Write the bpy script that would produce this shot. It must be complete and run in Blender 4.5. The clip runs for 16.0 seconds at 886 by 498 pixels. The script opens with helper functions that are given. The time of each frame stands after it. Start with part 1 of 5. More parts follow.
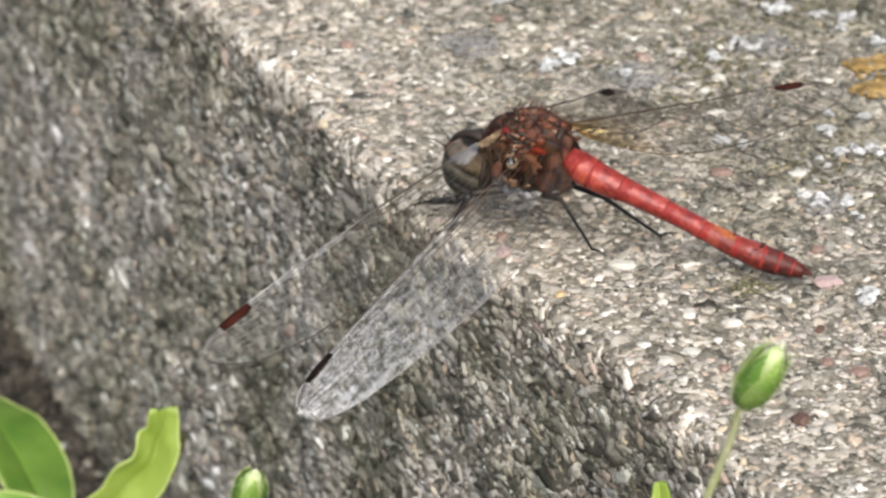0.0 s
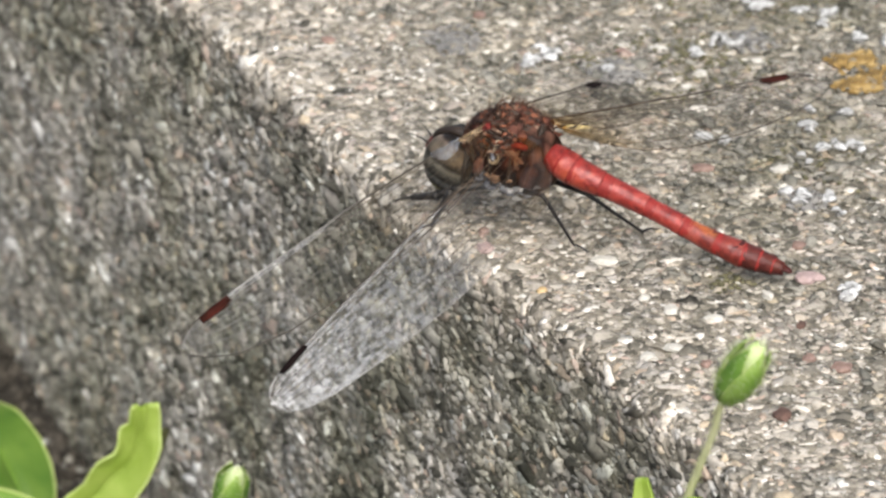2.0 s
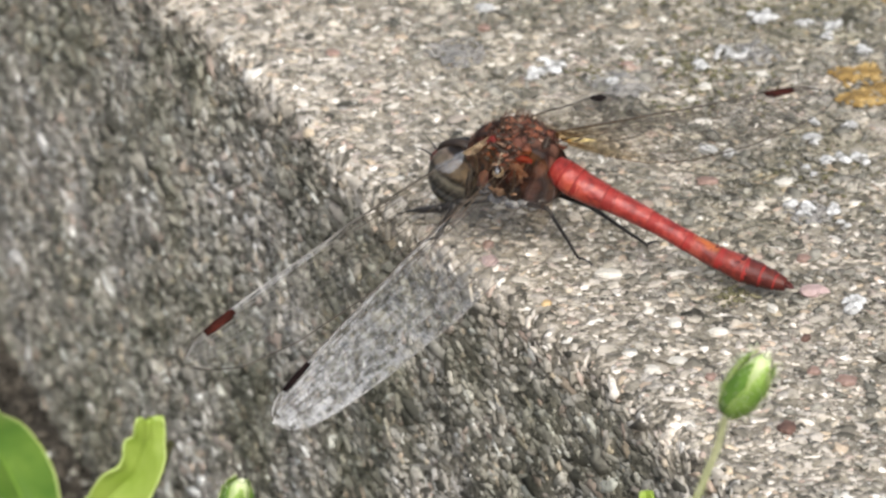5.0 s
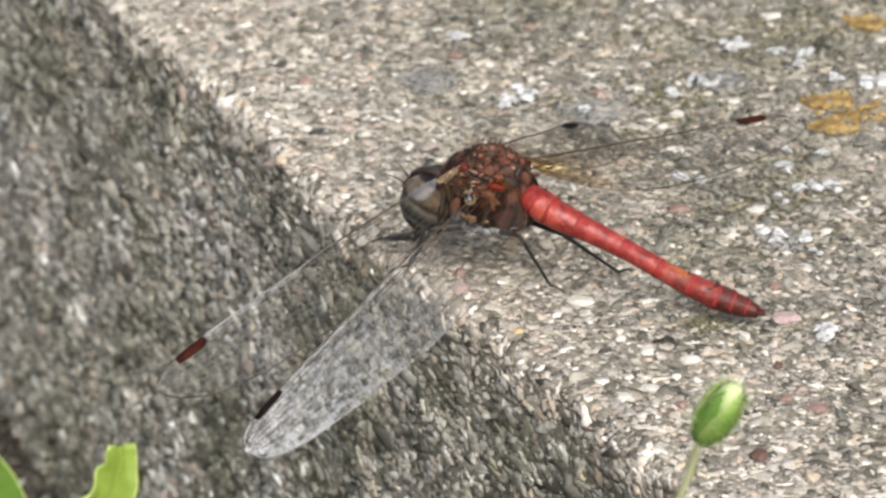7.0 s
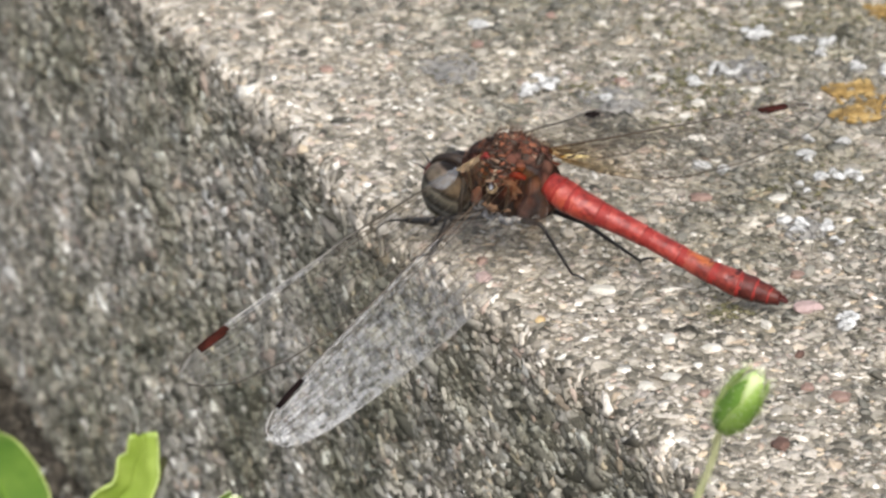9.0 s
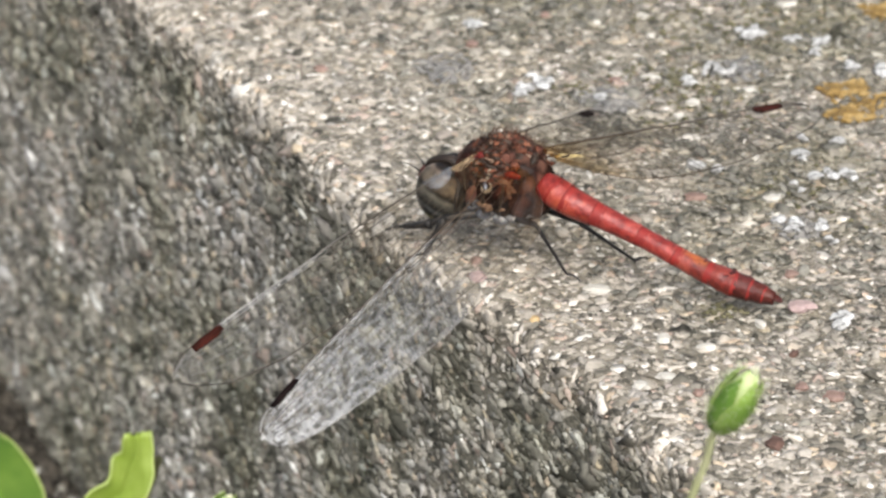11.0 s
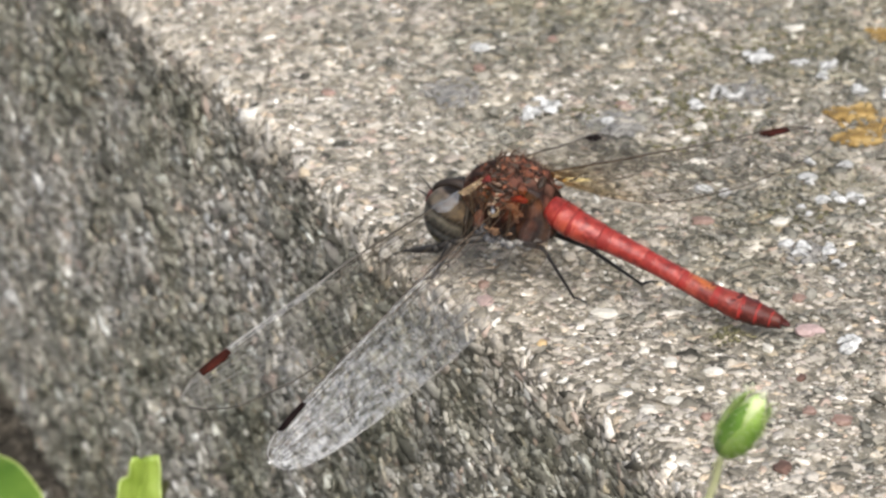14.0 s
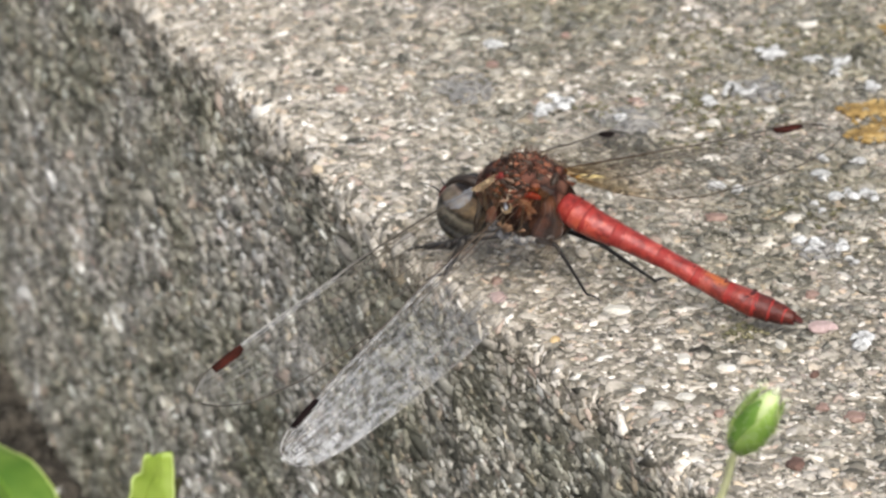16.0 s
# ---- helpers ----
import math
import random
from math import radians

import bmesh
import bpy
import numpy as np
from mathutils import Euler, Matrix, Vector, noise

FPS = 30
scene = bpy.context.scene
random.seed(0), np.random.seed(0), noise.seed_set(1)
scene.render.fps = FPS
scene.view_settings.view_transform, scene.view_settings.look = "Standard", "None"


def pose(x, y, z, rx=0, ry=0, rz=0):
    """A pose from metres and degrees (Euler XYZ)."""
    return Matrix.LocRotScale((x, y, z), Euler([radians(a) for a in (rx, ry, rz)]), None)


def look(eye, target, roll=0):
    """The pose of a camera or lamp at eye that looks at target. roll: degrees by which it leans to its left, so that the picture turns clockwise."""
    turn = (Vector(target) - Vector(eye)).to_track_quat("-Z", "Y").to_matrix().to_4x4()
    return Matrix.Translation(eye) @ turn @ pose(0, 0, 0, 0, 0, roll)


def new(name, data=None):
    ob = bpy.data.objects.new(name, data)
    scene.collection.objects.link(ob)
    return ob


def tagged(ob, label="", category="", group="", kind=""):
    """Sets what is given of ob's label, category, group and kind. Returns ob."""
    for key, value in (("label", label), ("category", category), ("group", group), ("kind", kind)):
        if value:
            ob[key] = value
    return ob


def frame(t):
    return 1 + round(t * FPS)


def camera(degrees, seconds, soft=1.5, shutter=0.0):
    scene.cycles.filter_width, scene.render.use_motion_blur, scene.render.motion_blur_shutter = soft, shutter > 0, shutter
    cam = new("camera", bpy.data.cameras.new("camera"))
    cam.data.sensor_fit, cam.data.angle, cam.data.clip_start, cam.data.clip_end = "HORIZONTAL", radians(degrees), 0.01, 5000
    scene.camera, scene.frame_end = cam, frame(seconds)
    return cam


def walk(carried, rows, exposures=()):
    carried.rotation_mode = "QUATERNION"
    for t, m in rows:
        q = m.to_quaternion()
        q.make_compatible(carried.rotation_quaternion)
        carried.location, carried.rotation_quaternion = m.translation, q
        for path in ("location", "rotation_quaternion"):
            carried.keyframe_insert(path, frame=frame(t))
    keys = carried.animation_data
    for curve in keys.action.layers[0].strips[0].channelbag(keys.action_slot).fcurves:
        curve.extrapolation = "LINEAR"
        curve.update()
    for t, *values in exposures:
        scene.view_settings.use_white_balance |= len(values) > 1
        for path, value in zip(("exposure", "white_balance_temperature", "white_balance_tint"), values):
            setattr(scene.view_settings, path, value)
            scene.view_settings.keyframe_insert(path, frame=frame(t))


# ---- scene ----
MM = 0.001
LENS = 11.0
cam = camera(LENS, 16.0, soft=2.45)
cam.data.dof.use_dof = True
cam.data.dof.focus_distance = 0.305
cam.data.dof.aperture_fstop = 108.0

# the operator stands in front of the kerb and sways a little: seconds, yaw and pitch in degrees
EYE = (0.0, -0.29517, 0.13764)
SWAY = [
    (0.0, 0.044, -0.356), (0.5, 0.151, -0.323), (1.0, -0.022, -0.507), (1.5, 0.043, -0.496),
    (2.0, -0.183, -0.409), (2.5, 0.054, -0.259), (3.0, -0.388, 0.184), (3.2, -0.259, 0.097),
    (5.3, -0.065, -0.248), (5.5, -0.022, -0.161), (6.0, -0.053, 0.194), (6.5, -0.032, 0.27),
    (7.0, -0.474, 0.097), (7.5, -0.678, -0.043), (8.0, -0.83, -0.011), (8.5, -0.593, 0.032),
    (9.0, -0.205, -0.044), (9.2, -0.049, -0.081), (11.3, -0.398, -0.032), (11.5, -0.495, 0.312),
    (12.0, -0.635, 0.388), (12.5, -0.549, 0.0), (13.0, -0.248, -0.28), (13.5, -0.065, -0.021),
    (14.0, -0.183, 0.248), (14.5, 0.0, 0.0), (15.0, 0.184, 0.043), (15.5, -0.053, 0.14),
    (16.0, -0.021, 0.205),
]
AIM = look(EYE, (0, 0, 0))
walk(cam, [(t, AIM @ pose(0, 0, 0, pitch, yaw, 0)) for t, yaw, pitch in SWAY])
scene.view_settings.exposure = 0.745

# ---- daylight under thin cloud ----
world = bpy.data.worlds.new("sky")
scene.world = world
world.use_nodes = True
wt = world.node_tree
wt.nodes.clear()
sky = wt.nodes.new("ShaderNodeTexSky")
sky.sky_type = "NISHITA"
sky.sun_disc = False
sky.sun_elevation = radians(45)
sky.sun_rotation = radians(168)
sky.dust_density = 6.0
sky.air_density = 1.0
hazy = wt.nodes.new("ShaderNodeHueSaturation")
hazy.inputs["Saturation"].default_value = 0.45
bg = wt.nodes.new("ShaderNodeBackground")
bg.inputs["Strength"].default_value = 0.135
wout = wt.nodes.new("ShaderNodeOutputWorld")
wt.links.new(sky.outputs[0], hazy.inputs["Color"])
wt.links.new(hazy.outputs[0], bg.inputs[0])
wt.links.new(bg.outputs[0], wout.inputs[0])

sun = new("sun", bpy.data.lights.new("sun", "SUN"))
sun.data.energy = 1.5
sun.data.angle = radians(46)
sun.data.color = (1.0, 0.985, 0.975)
sun.matrix_world = look((0.065, -0.69, 0.70), (0, 0, 0))


# ---- materials ----
def nodes(name):
    m = bpy.data.materials.new(name)
    m.use_nodes = True
    t = m.node_tree
    return m, t, t.nodes["Principled BSDF"]


def add(t, kind, **values):
    n = t.nodes.new(kind)
    for k, v in values.items():
        n.inputs[k].default_value = v
    return n


def ramp(t, fac, stops):
    r = t.nodes.new("ShaderNodeValToRGB")
    e = r.color_ramp.elements
    while len(e) < len(stops):
        e.new(0.5)
    for el, (p, c) in zip(e, stops):
        el.position, el.color = p, (*c, 1)
    t.links.new(fac, r.inputs[0])
    return r.outputs[0]


def noise_tex(t, scale, detail=4.0, rough=0.6):
    c = t.nodes.new("ShaderNodeTexCoord")
    n = add(t, "ShaderNodeTexNoise", Scale=scale, Detail=detail, Roughness=rough)
    t.links.new(c.outputs["Object"], n.inputs["Vector"])
    return n.outputs[0]


def mix(t, fac, a, b, blend="MIX"):
    m = t.nodes.new("ShaderNodeMix")
    m.data_type, m.blend_type = "RGBA", blend
    for sock, v in ((m.inputs[0], fac), (m.inputs[6], a), (m.inputs[7], b)):
        if hasattr(v, "is_linked"):
            t.links.new(v, sock)
        else:
            sock.default_value = v if isinstance(v, float) else (*v, 1)
    return m.outputs[2]


def bumped(t, p, height, strength, distance):
    b = add(t, "ShaderNodeBump", Strength=strength, Distance=distance)
    t.links.new(height, b.inputs["Height"])
    t.links.new(b.outputs[0], p.inputs["Normal"])


GRAIN = [(0.0, (0.058, 0.056, 0.049)), (0.15, (0.127, 0.119, 0.107)), (0.27, (0.230, 0.215, 0.196)), (0.50, (0.317, 0.297, 0.276)),
         (0.72, (0.410, 0.386, 0.366)), (0.81, (0.302, 0.291, 0.288)), (0.855, (0.351, 0.278, 0.253)), (0.90, (0.410, 0.351, 0.280)),
         (0.935, (0.497, 0.476, 0.462)), (0.985, (0.643, 0.634, 0.636))]


def weather(t, colour, pale_edge=True):
    """Grime and a thin green-grey film in large soft patches."""
    big = noise_tex(t, 55.0, 3.0)
    dirt = ramp(t, big, [(0.38, (1.07, 1.06, 1.05)), (0.61, (0.66, 0.67, 0.57))])
    mid = ramp(t, noise_tex(t, 330.0, 2.0), [(0.33, (0.66, 0.67, 0.65)), (0.50, (1.0, 0.99, 0.97)), (0.66, (1.17, 1.15, 1.13))])
    dirt = mix(t, 1.0, dirt, mid, "MULTIPLY")
    fine = noise_tex(t, 2600.0, 3.0)
    specks = ramp(t, fine, [(0.30, (0.66, 0.64, 0.60)), (0.55, (1.06, 1.05, 1.03))])
    if pale_edge:
        # a paler strip along the edge of the top; a thin green-grey film down the face
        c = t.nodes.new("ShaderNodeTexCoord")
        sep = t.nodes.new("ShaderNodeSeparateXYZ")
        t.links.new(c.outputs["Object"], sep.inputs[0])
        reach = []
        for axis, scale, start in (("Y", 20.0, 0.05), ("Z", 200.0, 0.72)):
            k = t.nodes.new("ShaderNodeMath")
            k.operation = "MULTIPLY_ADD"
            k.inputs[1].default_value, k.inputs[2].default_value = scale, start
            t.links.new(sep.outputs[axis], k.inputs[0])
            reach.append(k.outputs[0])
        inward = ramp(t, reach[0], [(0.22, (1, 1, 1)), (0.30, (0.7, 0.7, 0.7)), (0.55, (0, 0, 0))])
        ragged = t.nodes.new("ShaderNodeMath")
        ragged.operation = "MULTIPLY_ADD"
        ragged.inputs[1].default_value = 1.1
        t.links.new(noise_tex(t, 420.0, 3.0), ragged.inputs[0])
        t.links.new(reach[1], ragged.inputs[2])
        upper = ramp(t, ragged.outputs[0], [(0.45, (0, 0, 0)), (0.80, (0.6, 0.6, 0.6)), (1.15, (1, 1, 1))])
        edge_tone = mix(t, 0.7, (1.09, 1.085, 1.05), mid, "MULTIPLY")
        dirt = mix(t, mix(t, 1.0, inward, upper, "MULTIPLY"), dirt, edge_tone)
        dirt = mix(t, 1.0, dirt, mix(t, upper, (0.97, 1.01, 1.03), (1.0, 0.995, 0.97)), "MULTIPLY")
    return mix(t, 0.9, mix(t, 1.0, colour, dirt, "MULTIPLY"), specks, "MULTIPLY")


def grain_material(name, by_object):
    m, t, p = nodes(name)
    stops = GRAIN[2:] if by_object else GRAIN
    if by_object:
        rnd = t.nodes.new("ShaderNodeObjectInfo").outputs["Random"]
    else:
        rnd = t.nodes.new("ShaderNodeNewGeometry").outputs["Random Per Island"]
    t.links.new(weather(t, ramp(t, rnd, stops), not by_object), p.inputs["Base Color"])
    p.inputs["Roughness"].default_value = 0.7
    p.inputs["Specular IOR Level"].default_value = 0.2
    bumped(t, p, noise_tex(t, 4500.0, 4.0), 0.5, 0.00006)
    return m


def mortar_material():
    m, t, p = nodes("weathered concrete")
    base = ramp(t, noise_tex(t, 1400.0, 6.0, 0.7), [(0.29, (0.055, 0.05, 0.042)), (0.40, (0.11, 0.10, 0.086)), (0.64, (0.28, 0.257, 0.217))])
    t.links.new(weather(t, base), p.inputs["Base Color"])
    p.inputs["Roughness"].default_value = 0.9
    bumped(t, p, noise_tex(t, 1800.0, 6.0, 0.7), 0.9, 0.0003)
    return m


def simple(name, colours, scale, rough=0.5, bump=0.3, depth=0.00005, coat=0.0, spec=0.28):
    """A surface whose colour wanders between the given ones at the given noise scale."""
    m, t, p = nodes(name)
    step = 0.34 / max(1, len(colours) - 1)
    base = ramp(t, noise_tex(t, scale, 4.0), [(0.33 + i * step, c) for i, c in enumerate(colours)])
    t.links.new(base, p.inputs["Base Color"])
    p.inputs["Roughness"].default_value = rough
    p.inputs["Coat Weight"].default_value = coat
    p.inputs["Specular IOR Level"].default_value = spec
    if bump:
        bumped(t, p, noise_tex(t, scale * 3, 4.0), bump, depth)
    return m


def leaf_material(name, dark, light, scale=220.0):
    m, t, p = nodes(name)
    t.links.new(ramp(t, noise_tex(t, scale, 4.0), [(0.32, dark), (0.68, light)]), p.inputs["Base Color"])
    p.inputs["Roughness"].default_value = 0.5
    bumped(t, p, noise_tex(t, 1300.0, 5.0), 0.4, 0.0001)
    tr = add(t, "ShaderNodeBsdfTranslucent", Color=(light[0] * 1.3, light[1] * 1.3, light[2], 1))
    ms = add(t, "ShaderNodeMixShader", Fac=0.35)
    out = t.nodes["Material Output"]
    t.links.new(p.outputs[0], ms.inputs[1])
    t.links.new(tr.outputs[0], ms.inputs[2])
    t.links.new(ms.outputs[0], out.inputs[0])
    return m


def along_wing(t, stops):
    """A colour that changes from the wing's root to its tip."""
    c = t.nodes.new("ShaderNodeTexCoord")
    s = t.nodes.new("ShaderNodeSeparateXYZ")
    t.links.new(c.outputs["Object"], s.inputs[0])
    k = t.nodes.new("ShaderNodeMath")
    k.operation = "MULTIPLY"
    k.inputs[1].default_value = 1 / 0.0264
    t.links.new(s.outputs["X"], k.inputs[0])
    return ramp(t, k.outputs[0], stops)


def vein_material(name, root, tip, dark=0.07):
    """Dark brown near the body, fading paler outwards."""
    m, t, p = nodes(name)
    col = along_wing(t, [(0.0, root), (dark, root), (dark + 0.11, tuple((3 * a + b) / 4 for a, b in zip(root, tip))), (dark + 0.33, tuple((a + 2 * b) / 3 for a, b in zip(root, tip))), (0.85, tip)])
    fine = ramp(t, noise_tex(t, 900.0, 3.0), [(0.3, (0.6, 0.6, 0.6)), (0.7, (1.2, 1.2, 1.2))])
    t.links.new(mix(t, 1.0, col, fine, "MULTIPLY"), p.inputs["Base Color"])
    p.inputs["Roughness"].default_value = 0.5
    p.inputs["Specular IOR Level"].default_value = 0.25
    return m


def membrane_material(name, sheen_fac):
    m, t, p = nodes(name)
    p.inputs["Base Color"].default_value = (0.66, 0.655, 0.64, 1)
    p.inputs["Metallic"].default_value = 0.55
    p.inputs["Roughness"].default_value = 0.25
    p.inputs["Specular IOR Level"].default_value = 0.9
    bumped(t, p, noise_tex(t, 900.0, 3.0), 0.5, 0.0001)
    clear = t.nodes.new("ShaderNodeBsdfTransparent")
    t.links.new(along_wing(t, [(0.0, (0.80, 0.62, 0.38)), (0.07, (0.87, 0.75, 0.56)), (0.2, (0.97, 0.96, 0.94)), (1.0, (0.97, 0.97, 0.96))]), clear.inputs[0])
    ms = t.nodes.new("ShaderNodeMixShader")
    sheen = t.nodes.new("ShaderNodeMix")
    sheen.data_type, sheen.blend_type = "RGBA", "MULTIPLY"
    sheen.inputs[0].default_value = 1.0
    # the film covers more towards the tip, painting in the sky's reflection
    t.links.new(along_wing(t, [(0.0, (0.004, 0.004, 0.004)), (0.12, (0.01, 0.01, 0.01)), (0.25, (sheen_fac * 0.14,) * 3), (0.5, (sheen_fac * 0.95,) * 3), (0.72, (sheen_fac * 1.6,) * 3), (0.9, (sheen_fac * 2.1,) * 3), (1.0, (sheen_fac * 2.2,) * 3)]), sheen.inputs[6])
    # sky sheen off the corrugated film, painted as noise streaks along the wing
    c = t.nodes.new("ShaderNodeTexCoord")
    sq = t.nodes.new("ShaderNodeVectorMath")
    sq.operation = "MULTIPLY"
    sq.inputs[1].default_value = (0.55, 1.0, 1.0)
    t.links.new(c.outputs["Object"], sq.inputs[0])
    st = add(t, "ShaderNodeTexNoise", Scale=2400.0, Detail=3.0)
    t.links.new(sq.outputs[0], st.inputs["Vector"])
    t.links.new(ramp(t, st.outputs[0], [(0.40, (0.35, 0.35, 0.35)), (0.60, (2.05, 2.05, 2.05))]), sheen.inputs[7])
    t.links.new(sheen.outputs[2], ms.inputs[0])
    t.links.new(clear.outputs[0], ms.inputs[1])
    t.links.new(p.outputs[0], ms.inputs[2])
    t.links.new(ms.outputs[0], t.nodes["Material Output"].inputs[0])
    return m


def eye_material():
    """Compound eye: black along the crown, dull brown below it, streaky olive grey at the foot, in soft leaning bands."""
    m, t, p = nodes("compound eye")
    c = t.nodes.new("ShaderNodeTexCoord")
    s = t.nodes.new("ShaderNodeSeparateXYZ")
    t.links.new(c.outputs["Object"], s.inputs[0])
    lean = t.nodes.new("ShaderNodeVectorMath")
    lean.operation = "DOT_PRODUCT"
    lean.inputs[1].default_value = (-0.20, -0.42, 0.88)
    t.links.new(c.outputs["Object"], lean.inputs[0])
    wob = add(t, "ShaderNodeMath")
    wob.operation = "MULTIPLY_ADD"
    wob.inputs[1].default_value, wob.inputs[2].default_value = 190.0, 0.45
    t.links.new(lean.outputs["Value"], wob.inputs[0])
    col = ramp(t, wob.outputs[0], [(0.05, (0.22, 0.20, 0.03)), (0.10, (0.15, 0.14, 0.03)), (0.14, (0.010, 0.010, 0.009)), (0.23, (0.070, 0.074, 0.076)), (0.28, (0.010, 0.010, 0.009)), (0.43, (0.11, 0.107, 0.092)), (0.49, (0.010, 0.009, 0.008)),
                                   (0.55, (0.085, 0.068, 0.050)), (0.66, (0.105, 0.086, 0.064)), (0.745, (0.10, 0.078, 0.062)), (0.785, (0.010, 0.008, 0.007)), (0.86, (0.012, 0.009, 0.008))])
    mott = ramp(t, noise_tex(t, 1300.0, 5.0), [(0.32, (0.3, 0.3, 0.3)), (0.68, (1.5, 1.48, 1.45))])
    col = mix(t, 0.85, col, mott, "MULTIPLY")
    t.links.new(col, p.inputs["Base Color"])
    p.inputs["Roughness"].default_value = 0.42
    p.inputs["Specular IOR Level"].default_value = 0.2
    v = add(t, "ShaderNodeTexVoronoi", Scale=9000.0)
    t.links.new(c.outputs["Object"], v.inputs["Vector"])
    bumped(t, p, v.outputs[0], 0.15, 0.00003)
    return m


def shell(name, reds, orange, gloss=0.42):
    """Horny shell: blotchy red with orange patches, fine grain and a dull gloss."""
    m, t, p = nodes(name)
    base = ramp(t, noise_tex(t, 520.0, 5.0, 0.7), [(0.34, reds[0]), (0.47, reds[1]), (0.66, reds[2])])
    patch = ramp(t, noise_tex(t, 330.0, 3.0), [(0.54, (0, 0, 0)), (0.68, (0.85, 0.85, 0.85))])
    fine = ramp(t, noise_tex(t, 2600.0, 4.0), [(0.3, (0.66, 0.62, 0.62)), (0.62, (1.08, 1.08, 1.08))])
    t.links.new(mix(t, 0.8, mix(t, patch, base, orange), fine, "MULTIPLY"), p.inputs["Base Color"])
    p.inputs["Roughness"].default_value = 0.36
    p.inputs["Specular IOR Level"].default_value = gloss
    bumped(t, p, noise_tex(t, 1500.0, 5.0), 0.7, 0.00016)
    return m


MAT_GRAIN = grain_material("aggregate grain", False)
MAT_PEBBLE = grain_material("aggregate pebble", True)
MAT_MORTAR = mortar_material()
MAT_SOIL = simple("dark crumbly soil", [(0.016, 0.014, 0.011), (0.045, 0.039, 0.030), (0.11, 0.095, 0.075)], 500.0, 0.95, 0.8, 0.0006)
MAT_ABDOMEN = shell("scarlet abdomen shell", [(0.10, 0.008, 0.007), (0.22, 0.022, 0.017), (0.34, 0.066, 0.050)], (0.36, 0.075, 0.035))
MAT_MID = shell("deep red abdomen shell", [(0.055, 0.007, 0.006), (0.155, 0.020, 0.014), (0.27, 0.052, 0.034)], (0.38, 0.115, 0.03))
MAT_TAIL = shell("dark red tail shell", [(0.010, 0.004, 0.004), (0.032, 0.007, 0.006), (0.085, 0.020, 0.017)], (0.11, 0.026, 0.016), 0.18)
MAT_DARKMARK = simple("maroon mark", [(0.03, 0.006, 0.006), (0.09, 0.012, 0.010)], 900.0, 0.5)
MAT_JOINT = simple("dark red joint", [(0.09, 0.010, 0.009), (0.21, 0.024, 0.018)], 700.0, 0.5)
MAT_CORE = simple("dark joint membrane", [(0.15, 0.014, 0.012), (0.24, 0.02, 0.016)], 900.0, 0.6)


def tinted(name, through_colour, body, cover=0.2, rough=0.5):
    """Amber film: light goes through it with a tint."""
    m, t, p = nodes(name)
    t.links.new(ramp(t, noise_tex(t, 1200.0, 3.0), [(0.3, tuple(c * 0.5 for c in body)), (0.7, body)]), p.inputs["Base Color"])
    p.inputs["Roughness"].default_value = rough
    clear = add(t, "ShaderNodeBsdfTransparent", Color=(*through_colour, 1))
    ms = t.nodes.new("ShaderNodeMixShader")
    t.links.new(ramp(t, noise_tex(t, 1500.0, 3.0), [(0.36, (cover * 0.35,) * 3), (0.64, (min(1.0, cover * 1.5),) * 3)]), ms.inputs[0])
    t.links.new(clear.outputs[0], ms.inputs[1])
    t.links.new(p.outputs[0], ms.inputs[2])
    t.links.new(ms.outputs[0], t.nodes["Material Output"].inputs[0])
    return m


def thorax_material():
    """Patchwork of rust, brown, tan and near-black plates with fine hairlike streaks."""
    m, t, p = nodes("russet thorax")
    c = t.nodes.new("ShaderNodeTexCoord")
    warp = add(t, "ShaderNodeTexNoise", Scale=500.0, Detail=3.0)
    t.links.new(c.outputs["Object"], warp.inputs["Vector"])
    shift = t.nodes.new("ShaderNodeVectorMath")
    shift.operation = "MULTIPLY_ADD"
    shift.inputs[1].default_value = (0.0012, 0.0012, 0.0012)
    t.links.new(warp.outputs[1], shift.inputs[0])
    t.links.new(c.outputs["Object"], shift.inputs[2])
    cell = add(t, "ShaderNodeTexVoronoi", Scale=1050.0)
    # the plates run slanting down the flank
    slant = t.nodes.new("ShaderNodeMapping")
    slant.vector_type = "TEXTURE"
    slant.inputs["Rotation"].default_value = (0, radians(53), 0)
    slant.inputs["Scale"].default_value = (2.4, 1.0, 0.9)
    t.links.new(shift.outputs[0], slant.inputs["Vector"])
    t.links.new(slant.outputs[0], cell.inputs["Vector"])
    sep = t.nodes.new("ShaderNodeSeparateColor")
    t.links.new(cell.outputs["Color"], sep.inputs[0])
    col = ramp(t, sep.outputs[0], [(0.0, (0.025, 0.015, 0.011)), (0.20, (0.075, 0.036, 0.025)), (0.42, (0.11, 0.054, 0.039)), (0.62, (0.14, 0.050, 0.035)),
                                   (0.76, (0.135, 0.070, 0.050)), (0.90, (0.165, 0.108, 0.086)), (1.0, (0.15, 0.03, 0.018))])
    edge = ramp(t, cell.outputs["Distance"], [(0.25, (1, 1, 1)), (0.62, (0.15, 0.12, 0.11))])
    fine = ramp(t, noise_tex(t, 2200.0, 4.0), [(0.3, (0.5, 0.48, 0.46)), (0.65, (1.1, 1.08, 1.05))])
    t.links.new(mix(t, 0.8, mix(t, 1.0, col, edge, "MULTIPLY"), fine, "MULTIPLY"), p.inputs["Base Color"])
    p.inputs["Roughness"].default_value = 0.5
    p.inputs["Specular IOR Level"].default_value = 0.12
    bumped(t, p, cell.outputs["Distance"], 0.8, 0.0002)
    return m


